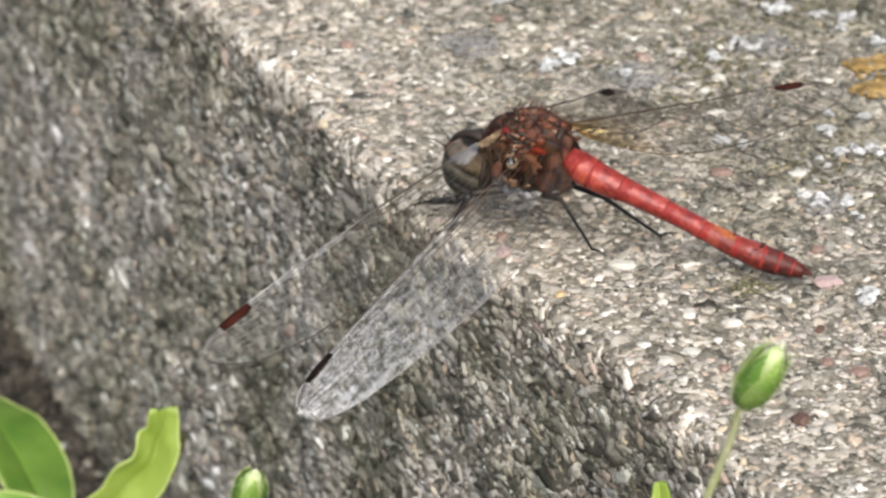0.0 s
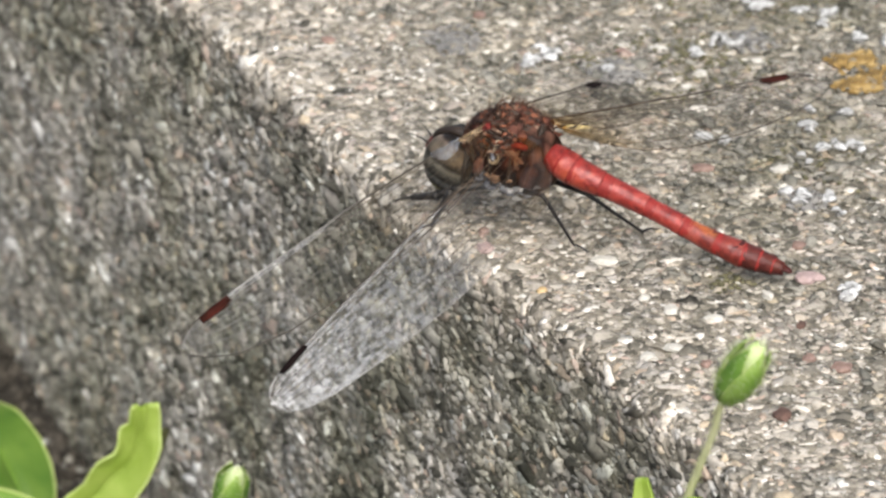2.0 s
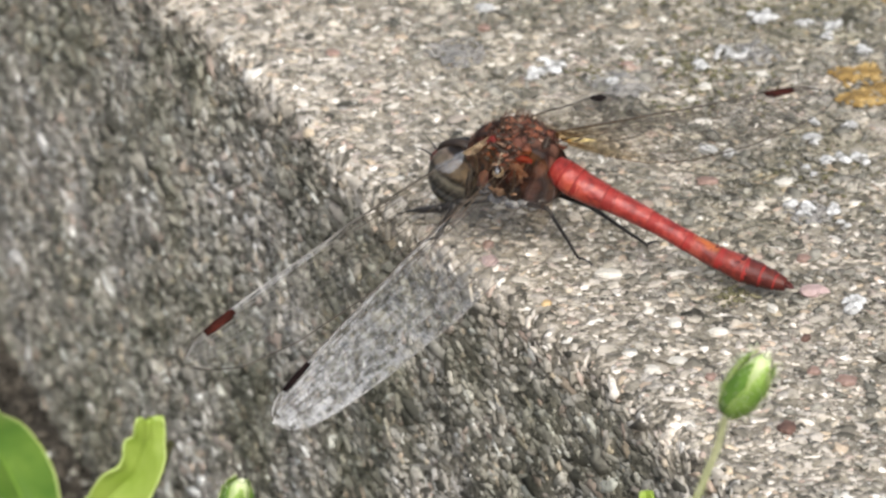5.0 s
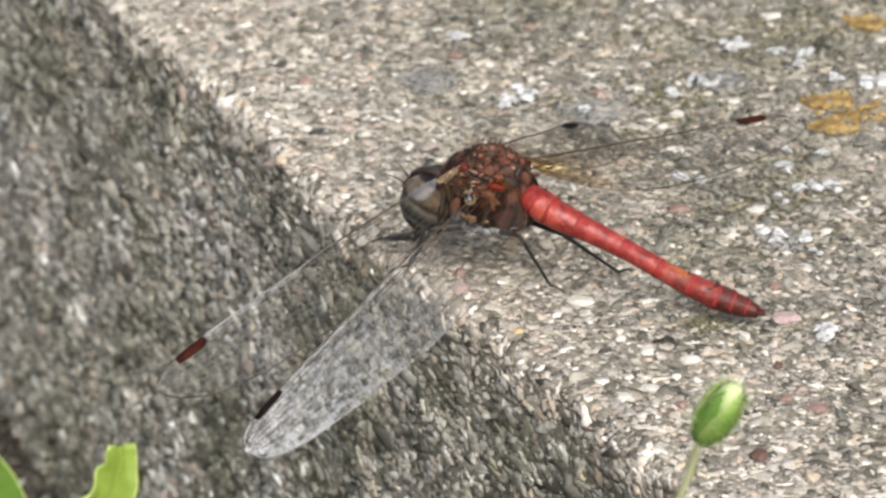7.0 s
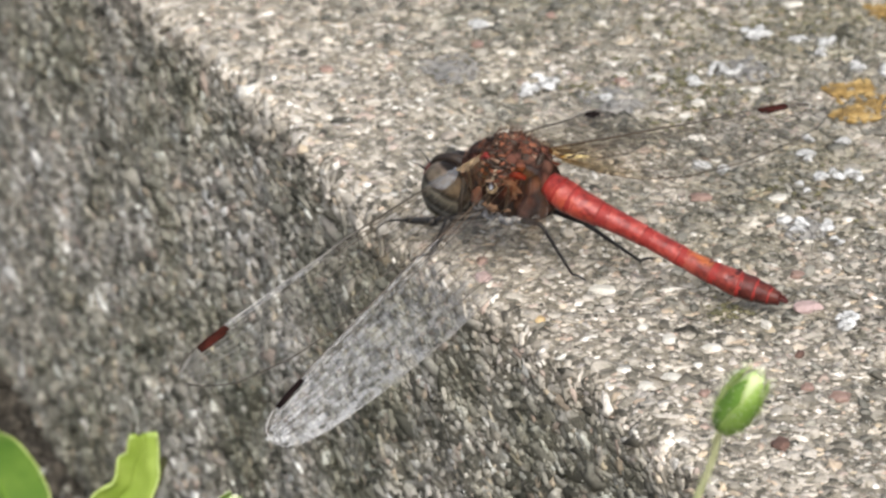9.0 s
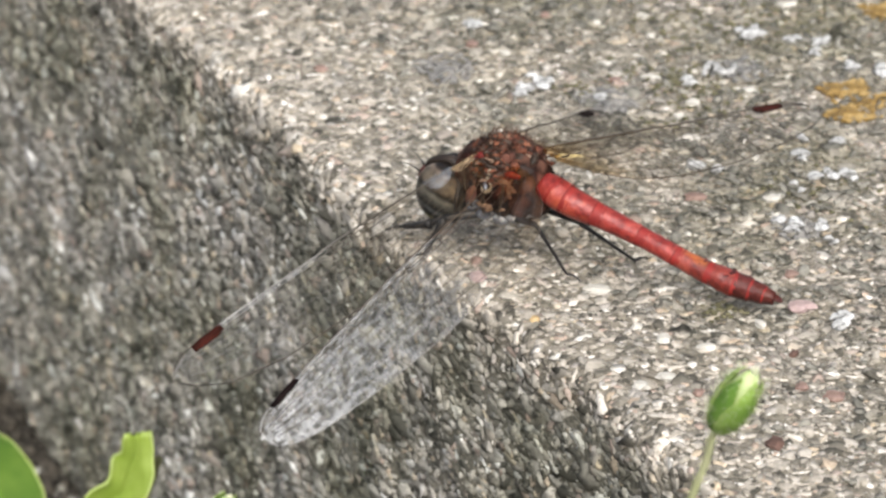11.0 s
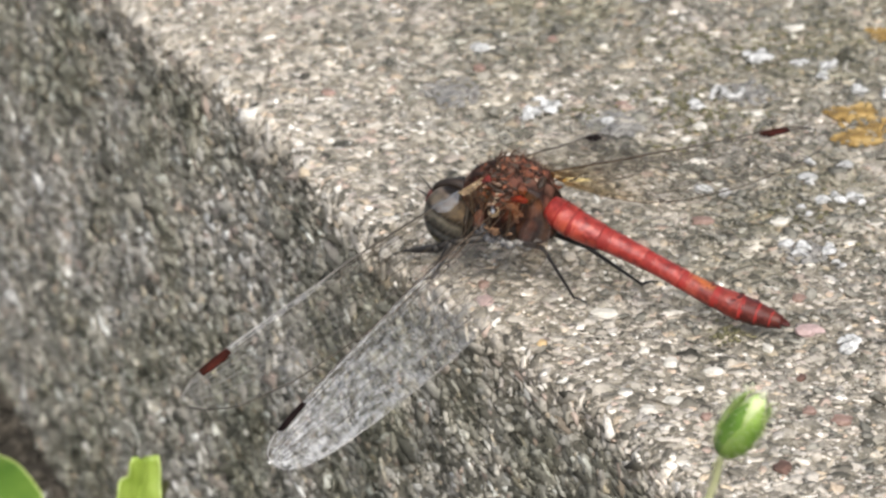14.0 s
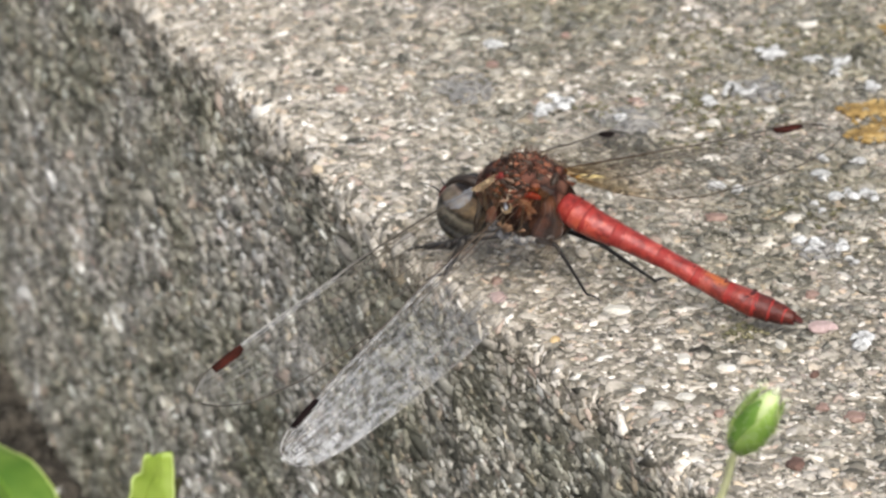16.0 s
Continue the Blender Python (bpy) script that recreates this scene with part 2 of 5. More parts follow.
MAT_THORAX = thorax_material()
MAT_PLATE = simple("rust red wing hinge plate", [(0.022, 0.010, 0.008), (0.11, 0.040, 0.024), (0.21, 0.086, 0.050)], 1300.0, 0.55, 0.6, 0.0001, 0.0, 0.12)
MAT_SUTURE = simple("dark brown suture", [(0.02, 0.014, 0.01), (0.05, 0.03, 0.02)], 900.0, 0.5)
MAT_CREAM = simple("pale flank patch", [(0.18, 0.135, 0.09), (0.34, 0.28, 0.20)], 900.0, 0.5)
MAT_PINK = simple("pinkish brown flank", [(0.095, 0.042, 0.033), (0.18, 0.090, 0.072)], 900.0, 0.6)
MAT_BROWN = simple("brown flank panel", [(0.045, 0.023, 0.017), (0.095, 0.046, 0.032), (0.15, 0.082, 0.062)], 700.0, 0.55)
MAT_KNOB = simple("bright red hinge ridge", [(0.06, 0.007, 0.006), (0.19, 0.019, 0.013)], 1500.0, 0.5)
MAT_TAN = simple("tan plate", [(0.08, 0.045, 0.028), (0.17, 0.105, 0.07), (0.27, 0.19, 0.14)], 1200.0, 0.5)
MAT_AMBER = tinted("amber wing root", (0.97, 0.86, 0.55), (0.86, 0.66, 0.27), 0.72)
MAT_TANFILM = tinted("tan wing root film", (0.90, 0.74, 0.52), (0.46, 0.33, 0.19), 0.32)
MAT_SMOKE = tinted("smoky wing root film", (0.88, 0.84, 0.82), (0.18, 0.15, 0.14), 0.09)
# pale blue body colour stands in for the sky sheen on this strip
MAT_FILM = tinted("bluish wing film, sheen painted in", (0.86, 0.88, 0.92), (0.38, 0.41, 0.46), 0.32, 0.3)
MAT_FILM_PALE = tinted("milky wing film", (0.95, 0.95, 0.95), (0.52, 0.52, 0.52), 0.22, 0.4)
MAT_FACE = simple("brick red face", [(0.05, 0.012, 0.010), (0.19, 0.028, 0.02)], 700.0, 0.5)
MAT_SKULL = simple("black brown skull", [(0.010, 0.008, 0.007), (0.035, 0.024, 0.018)], 900.0, 0.5)
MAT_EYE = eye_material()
MAT_LEG = simple("black leg", [(0.008, 0.008, 0.009), (0.022, 0.021, 0.022)], 1200.0, 0.38, 0.3)
MAT_BLUE = simple("blue grey wax bloom", [(0.03, 0.032, 0.038), (0.13, 0.14, 0.17), (0.42, 0.45, 0.50)], 1000.0, 0.5)
MAT_RED = simple("reddish stone chip", [(0.15, 0.095, 0.076), (0.27, 0.185, 0.155)], 1500.0, 0.7)
MAT_ROSE = simple("rose grey stone", [(0.26, 0.19, 0.18), (0.40, 0.30, 0.285)], 1200.0, 0.7)
MAT_UMBER = simple("dark brown stone", [(0.05, 0.03, 0.024), (0.13, 0.075, 0.058)], 1200.0, 0.7)
MAT_OCHRE = simple("ochre stone", [(0.32, 0.22, 0.10), (0.50, 0.37, 0.20)], 1200.0, 0.7)
MAT_WHITE = simple("white quartz chip", [(0.36, 0.345, 0.305), (0.54, 0.52, 0.465)], 1500.0, 0.55)
MAT_HAIR = simple("fine brown bristle", [(0.05, 0.028, 0.018), (0.11, 0.062, 0.040)], 900.0, 0.6)
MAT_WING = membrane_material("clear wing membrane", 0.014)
# left hind wing: whitish sky reflection painted into its membrane
MAT_WING_SHEEN = membrane_material("wing membrane with painted sheen", 0.155)
MAT_VEIN = vein_material("brown wing vein", (0.06, 0.036, 0.018), (0.055, 0.046, 0.038))
# paler copies for the left wings, painting in the sky light their veins catch
MAT_VEIN_LIT = vein_material("sky-lit pale wing vein", (0.06, 0.045, 0.03), (0.19, 0.185, 0.175), 0.36)
MAT_COSTA = vein_material("pale rim vein", (0.05, 0.04, 0.03), (0.30, 0.29, 0.275), 0.34)
MAT_RIM = vein_material("whitish rim vein", (0.10, 0.085, 0.07), (0.27, 0.265, 0.255), 0.25)
MAT_STIGMA_DARK = simple("black brown wing cell", [(0.006, 0.004, 0.004), (0.016, 0.010, 0.009)], 900.0, 0.8, 0.2, 0.00005, 0.0, 0.03)
MAT_STIGMA = simple("dark red wing cell", [(0.018, 0.006, 0.004), (0.058, 0.013, 0.009)], 900.0, 0.7, 0.2, 0.00005, 0.0, 0.05)
MAT_LEAF = leaf_material("mid green leaf", (0.07, 0.165, 0.018), (0.17, 0.285, 0.045), 260.0)
MAT_LEAF_FRESH = leaf_material("fresh green leaf", (0.14, 0.28, 0.03), (0.24, 0.40, 0.05), 300.0)
MAT_LEAF_DARK = leaf_material("dark olive blade", (0.05, 0.052, 0.02), (0.13, 0.125, 0.055), 400.0)
MAT_FRINGE = leaf_material("pale downy leaf edge", (0.40, 0.50, 0.13), (0.58, 0.68, 0.28), 700.0)
MAT_LEAF_PALE = leaf_material("yellow green leaf", (0.24, 0.345, 0.045), (0.37, 0.475, 0.10), 420.0)
MAT_SEPAL = leaf_material("green sepal", (0.13, 0.26, 0.035), (0.36, 0.50, 0.14), 420.0)
MAT_SEPAL_DARK = leaf_material("deep green sepal", (0.07, 0.17, 0.02), (0.20, 0.34, 0.07), 420.0)
MAT_DOWN = leaf_material("white down", (0.55, 0.58, 0.42), (0.72, 0.74, 0.60), 700.0)
MAT_STEM = leaf_material("pale green stem", (0.48, 0.52, 0.27), (0.66, 0.67, 0.45), 500.0)
MAT_PETAL = simple("white petal tip", [(0.28, 0.38, 0.13), (0.50, 0.56, 0.32)], 500.0, 0.5)
MAT_LICHEN = simple("pale grey lichen", [(0.19, 0.19, 0.185), (0.42, 0.425, 0.42), (0.66, 0.665, 0.66)], 1500.0, 0.85, 0.8, 0.0002)
MAT_LICHEN_GREY = simple("grey lichen ridge", [(0.18, 0.18, 0.175), (0.34, 0.34, 0.33), (0.52, 0.52, 0.51)], 1500.0, 0.85, 0.8, 0.0002)
MAT_ORANGE = simple("ochre lichen", [(0.09, 0.06, 0.025), (0.23, 0.145, 0.045), (0.36, 0.26, 0.11)], 700.0, 0.85, 0.8, 0.0002)
MAT_MOSS = simple("olive moss", [(0.06, 0.058, 0.03), (0.12, 0.112, 0.06), (0.20, 0.18, 0.11)], 900.0, 0.9, 0.7, 0.0002)
MAT_SPECK = simple("grey green speck", [(0.08, 0.078, 0.066), (0.17, 0.163, 0.138), (0.31, 0.295, 0.252)], 420.0, 0.9, 0.8, 0.0002)
MAT_CRUST = simple("dark grey crust", [(0.11, 0.108, 0.105), (0.20, 0.195, 0.185), (0.30, 0.285, 0.26)], 1200.0, 0.9, 0.8, 0.0002)


# ---- building helpers ----
def mesh_from(name, verts, faces, material, smooth=True):
    me = bpy.data.meshes.new(name)
    me.from_pydata([tuple(v) for v in verts], [], faces)
    me.materials.append(material)
    if smooth:
        me.shade_smooth()
    me.update()
    return me


def mesh_part(name, me, parent=None, label="", m=None):
    ob = new(name, me)
    if parent is not None:
        ob.parent = parent
    if m is not None:
        ob.matrix_basis = m
    return tagged(ob, label)


def empty(name, m):
    ob = new(name)
    ob.matrix_basis = m
    return ob


def spline(points, n):
    """n points along a smooth curve through the given ones."""
    p = np.array(points, float)
    p = np.vstack([2 * p[0] - p[1], p, 2 * p[-1] - p[-2]])
    out = []
    for x in np.linspace(0, len(p) - 3 - 1e-9, n):
        i = int(x)
        u = x - i
        a, b, c, d = p[i], p[i + 1], p[i + 2], p[i + 3]
        out.append(0.5 * (2 * b + (c - a) * u + (2 * a - 5 * b + 4 * c - d) * u * u + (3 * b - a - 3 * c + d) * u ** 3))
    return np.array(out)


def loft(path, radii, sides=16, flat=1.0, up=(0, 0, 1), lump=0.0, caps=True):
    """Rings round a path, closed at both ends with caps; flat squeezes the height of each ring."""
    path = np.array(path, float)
    verts, faces = [], []
    n = len(path)
    for i in range(n):
        d = path[min(i + 1, n - 1)] - path[max(i - 1, 0)]
        d = d / (np.linalg.norm(d) + 1e-12)
        side = np.cross(up, d)
        side /= np.linalg.norm(side) + 1e-12
        top = np.cross(d, side)
        for k in range(sides):
            a = 2 * math.pi * k / sides
            r = radii[i]
            if lump:
                r *= 1 + lump * noise.noise(Vector((i * 0.9, math.cos(a) * 2, math.sin(a) * 2)))
            verts.append(path[i] + r * (math.cos(a) * side + flat * math.sin(a) * top))
    for i in range(n - 1):
        for k in range(sides):
            a, b = i * sides + k, i * sides + (k + 1) % sides
            faces.append((a, b, b + sides, a + sides))
    if not caps:
        return verts, faces
    verts += [path[0], path[-1]]
    c0, c1 = len(verts) - 2, len(verts) - 1
    for k in range(sides):
        faces.append((c0, (k + 1) % sides, k))
        faces.append((c1, (n - 1) * sides + k, (n - 1) * sides + (k + 1) % sides))
    return verts, faces


def join(*pieces):
    verts, faces = [], []
    for v, f in pieces:
        o = len(verts)
        verts += [tuple(x) for x in v]
        faces += [tuple(i + o for i in q) for q in f]
    return verts, faces


def ball(level=2):
    bm = bmesh.new()
    bmesh.ops.create_icosphere(bm, subdivisions=level, radius=1.0)
    v = np.array([x.co[:] for x in bm.verts])
    f = np.array([[x.index for x in q.verts] for q in bm.faces])
    bm.free()
    return v, f


BALL1, BALL2, BALL3 = ball(1), ball(2), ball(3)


def blob(centre, radii, level=2, turn=None, lump=0.0):
    v, f = {1: BALL1, 2: BALL2, 3: BALL3}[level]
    v = v * np.array(radii, float)
    if lump:
        v = v * np.array([1 + lump * noise.noise(Vector(x * 3 / max(radii)) + Vector(centre) * 900) for x in v])[:, None]
    if turn is not None:
        v = v @ np.array(turn.to_3x3()).T
    return v + np.array(centre, float), [tuple(q) for q in f]


def scatter_mesh(name, centres, normals, sizes, squash, rng, level, material, lump=0.25, worn=None, lying=None):
    """Many small stones as islands of one mesh, pressed into a surface."""
    bv, bf = BALL1 if level == 1 else BALL2
    n, k = len(centres), len(bv)
    way = rng.normal(size=(n, 3))
    stretch = rng.uniform(0.75, 1.35, n)
    if lying is not None:
        # bedded stones lie along the wall
        way[lying] = way[lying] * 0.4 + [0, 0, 1]
        stretch[lying] = 1.0 + (stretch[lying] - 1.0) * 0.5
        stretch[lying] *= 1.6
    t1 = np.cross(normals, way)
    t1 /= np.linalg.norm(t1, axis=1)[:, None]
    t2 = np.cross(normals, t1)
    loc = bv[None] * (1 + lump * rng.normal(size=(n, k, 1)) * 0.6)
    if worn is not None:
        loc[:, :, 2] = np.minimum(loc[:, :, 2], worn[:, None])
    v = (loc[:, :, :1] * (sizes * stretch)[:, None, None] * t1[:, None]
         + loc[:, :, 1:2] * (sizes / stretch)[:, None, None] * t2[:, None]
         + loc[:, :, 2:] * (sizes * squash)[:, None, None] * normals[:, None] + centres[:, None])
    faces = (bf[None] + (np.arange(n) * k)[:, None, None]).reshape(-1, 3)
    me = bpy.data.meshes.new(name)
    me.vertices.add(n * k)
    me.vertices.foreach_set("co", v.reshape(-1).astype(np.float32))
    me.loops.add(faces.size)
    me.loops.foreach_set("vertex_index", faces.reshape(-1).astype(np.int32))
    me.polygons.add(len(faces))
    me.polygons.foreach_set("loop_start", np.arange(0, faces.size, 3, dtype=np.int32))
    me.update(calc_edges=True)
    me.materials.append(material)
    return me


# ---- ground: one sheet of soil, the kerb stands in it ----
SOIL = -0.0552


def heap(s, out):
    """Height of the soil that has crept up against the kerb face at one end of the view."""
    k = min(1.0, max(0.0, (-0.070 - s) / 0.030))
    return 0.0058 * k * k * (3 - 2 * k) * math.exp(-(out / 0.008) ** 2)


def build_ground():
    ax = np.concatenate([-np.geomspace(60, 0.2, 14), np.linspace(-0.19, 0.19, 120), np.geomspace(0.2, 60, 14)])
    verts = [(x, y, SOIL + (heap(0.4369 * x - 0.8995 * y, 0.8995 * x + 0.4369 * y) + 0.0010 * math.exp(-((0.8995 * x + 0.4369 * y) / 0.014) ** 2) + 0.0016 * noise.noise(Vector((x, y, 0)) * 160) + 0.0022 * noise.noise(Vector((x, y, 3)) * 60) if abs(x) < 0.2 and abs(y) < 0.2 else 0.0))
             for y in ax for x in ax]
    n = len(ax)
    faces = [(j * n + i, j * n + i + 1, (j + 1) * n + i + 1, (j + 1) * n + i) for j in range(n - 1) for i in range(n - 1)]
    ob = new("ground", mesh_from("ground", verts, faces, MAT_SOIL))
    tagged(ob, "dark crumbly soil at the foot of the kerb", "ground", kind="structure")


build_ground()


def build_crumbs():
    """Soil crumbs heaped along the foot of the kerb face."""
    rng = np.random.default_rng(21)
    n = 5000
    s, out = rng.uniform(-0.115, 0.0, n), np.abs(rng.normal(size=n)) * 0.014
    c = np.stack([0.4369 * s - 0.8995 * out, -0.8995 * s - 0.4369 * out, np.full(n, SOIL + 0.0006) + rng.uniform(0, 0.0012, n)], 1)
    up = np.array([0, 0, 1.0]) + rng.normal(size=(n, 3)) * 0.4
    up /= np.linalg.norm(up, axis=1)[:, None]
    me = scatter_mesh("soil_crumbs", c, up, 0.0006 * np.exp(rng.normal(size=n) * 0.45), rng.uniform(0.6, 1.0, n), rng, 1, MAT_SOIL, 0.4)
    tagged(new("soil_crumbs", me), "loose dark soil crumbs along the kerb foot", "soil", kind="stuff")
    n3 = 3600
    s, out = rng.uniform(-0.118, -0.068, n3), np.abs(rng.normal(size=n3)) * 0.006
    c3 = np.stack([0.4369 * s - 0.8995 * out, -0.8995 * s - 0.4369 * out, SOIL + np.array([heap(a, b) for a, b in zip(s, out)]) + rng.uniform(0, 0.0022, n3)], 1)
    me = scatter_mesh("soil_clods", c3, up[:n3], 0.00042 * np.exp(rng.normal(size=n3) * 0.45), rng.uniform(0.6, 1.0, n3), rng, 1, MAT_SOIL, 0.4)
    tagged(new("soil_clods", me), "dark soil clods heaped against the kerb face", "soil", kind="stuff")
    c2 = c[:2600] + rng.normal(size=(2600, 3)) * [0.003, 0.003, 0.0] + [0, 0, 0.0009]
    me = scatter_mesh("sand_grains", c2, up[:2600], 0.0003 * np.exp(rng.normal(size=2600) * 0.3), rng.uniform(0.6, 1.0, 2600), rng, 1, MAT_GRAIN, 0.4)
    tagged(new("sand_grains", me), "pale sand grains fallen on the soil", "sand", kind="stuff")


build_crumbs()

# ---- the kerb: x runs along its edge, y inwards over its top ----
KERB = Matrix(((0.4369, 0.8995, 0, 0), (-0.8995, 0.4369, 0, 0), (0, 0, 1, 0), (0, 0, 0, 1)))
BULGE = 0.0012


def relief(s, q):
    """Height of the worn surface over the ideal block, for a place along it and across it."""
    a = Vector((s * 1000, q * 1000, 0))
    return 0.001 * (0.42 * noise.noise(a * 0.11) + 0.30 * noise.noise(a * 0.29 + Vector((7, 1, 4))) + 0.18 * noise.noise(a * 0.8 + Vector((1, 9, 2))))


def surface(s, q):
    """Place and normal on the kerb; q is measured inwards over the top, and runs on round the worn edge and down the face."""
    r = BULGE * (1.0 + 0.25 * noise.noise(Vector((s * 110, 3.3, 0))))
    edge = 0.0002 - 0.0005 * math.exp(-((s - 0.006) / 0.012) ** 2) + 0.0002 * min(1.0, max(0.0, (s - 0.014) / 0.008))
    edge -= 0.0008 * min(1.0, max(0.0, (s + 0.034) / 0.012)) * min(1.0, max(0.0, (0.010 - s) / 0.012))
    edge -= 0.0006 * math.exp(-((s + 0.006) / 0.006) ** 2)
    edge += 0.0003 * noise.noise(Vector((s * 70, 8.1, 0))) + 0.00025 * noise.noise(Vector((s * 310, 1.7, 0)))
    arc = r * math.pi / 2
    q0 = edge + r
    if q > q0:
        y, z, ny, nz = q, 0.0, 0.0, 1.0
    elif q < q0 - arc:
        y, z, ny, nz = edge, -r + (q - q0 + arc), -1.0, 0.0
    else:
        a = (q - q0 + arc) / r
        y, z, ny, nz = edge + r - r * math.cos(a), -r + r * math.sin(a), -math.cos(a), math.sin(a)
    h = relief(s, q)
    return (s, y + ny * h, z + nz * h), (0.0, ny, nz)


def build_kerb():
    kerb = empty("kerb", KERB)
    tagged(kerb, "weathered exposed-aggregate concrete kerb with a rounded edge", "kerb")
    ss = np.concatenate([np.linspace(-1.5, -0.12, 16), np.arange(-0.115, 0.075, 0.0007), np.linspace(0.08, 1.5, 16)])
    qs = np.concatenate([[-0.14, -0.08], np.arange(-0.066, 0.066, 0.0007), np.linspace(0.07, 0.28, 8)])
    verts = [surface(s, q)[0] for s in ss for q in qs]
    n = len(qs)
    faces = [(i * n + j, (i + 1) * n + j, (i + 1) * n + j + 1, i * n + j + 1) for i in range(len(ss) - 1) for j in range(n - 1)]
    # back, ends and underside close the block
    lo = []
    for s in ss:
        lo.append(len(verts))
        verts.append((s, qs[-1] + BULGE, -0.14))
    for i in range(len(ss) - 1):
        faces.append((i * n + n - 1, (i + 1) * n + n - 1, lo[i + 1], lo[i]))
        faces.append((lo[i], lo[i + 1], (i + 1) * n, i * n))
    faces.append(tuple(range(n)) + (lo[0],))
    faces.append(tuple(reversed(range((len(ss) - 1) * n, len(ss) * n))) + (lo[-1],))
    mesh_part("block", mesh_from("block", verts, faces, MAT_MORTAR), kerb)
    return kerb


def in_reach(s, q):
    """The stretch of the kerb that lies near the dragonfly."""
    if q > 0:
        return q < 0.064 and s > -0.062 + 0.30 * q and s < 0.060 - 1.50 * q + 0.012
    return -0.060 < q and -0.108 < s < 0.062 and q > (-0.031 + 0.36 * s if s < 0 else -0.031 + 0.42 * s)


def build_grains(kerb):
    rng = np.random.default_rng(5)
    kinds = (("coarse_grain", 10000, 0.00048, 0.26, 2, 0.62, 0.55), ("grain", 42000, 0.00031, 0.26, 1, 0.80, 0.66), ("fine_grain", 14000, 0.00019, 0.28, 1, 0.9, 0.8))
    for name, count, size, spread, level, flat_top, flat_face in kinds:
        c, m, z, sq, cut = [], [], [], [], []
        while len(c) < count:
            s, q = rng.uniform(-0.108, 0.064), rng.uniform(-0.060, 0.064)
            if not in_reach(s, q) or (q < -0.002 and size < 0.0003 and rng.random() < 0.6):
                continue
            p, nn = surface(s, q)
            r = size * math.exp(rng.normal() * spread)
            top = nn[2] > 0.7
            r *= (1.15 if size > 0.0004 else 1.05) if top else 1.36
            sink = 0.22 if top else 0.26
            c.append((p[0], p[1] - nn[1] * r * sink, p[2] - nn[2] * r * sink))
            m.append(nn)
            cut.append(rng.uniform(0.3, 0.65) if top else rng.uniform(0.35, 0.8))
            z.append(r)
            sq.append((flat_top / (1.3 if size > 0.0004 else 1.1) if top else flat_face) * rng.uniform(0.7, 1.1))
        m = np.array(m)
        lying = m[:, 2] < 0.5
        m = m + rng.normal(size=(count, 3)) * 0.2
        m /= np.linalg.norm(m, axis=1)[:, None]
        me = scatter_mesh(name, np.array(c), m, np.array(z), np.array(sq), rng, level, MAT_GRAIN, 0.34, np.array(cut), lying)
        tagged(mesh_part(name, me, kerb), "sand-coloured aggregate grains", kind="stuff")


def build_pebbles(kerb):
    rng = np.random.default_rng(11)
    shapes = []
    for i in range(10):
        v, f = BALL2
        k = rng.uniform(0.7, 1.3, 3) * [1, 1, 0.62]
        v = v * k * (1 + 0.14 * rng.normal(size=(len(v), 1)))
        shapes.append(mesh_from("pebble", v * 0.001, [tuple(q) for q in f], MAT_PEBBLE))
    made = 0
    while made < 280:
        s, q = rng.uniform(-0.10, 0.060), rng.uniform(-0.050, 0.060)
        if not in_reach(s, q):
            continue
        p, nn = surface(s, q)
        k = rng.uniform(0.42, 0.82)
        up = Vector(nn) + Vector(rng.normal(size=3) * 0.15)
        m = Matrix.Translation(Vector(p) - Vector(nn) * 0.0003 * k) @ up.to_track_quat("Z", "Y").to_matrix().to_4x4() @ Matrix.Rotation(rng.uniform(0, 6.28), 4, "Z") @ Matrix.Scale(k, 4)
        mesh_part("pebble", shapes[made % 10], kerb, "", m)
        made += 1


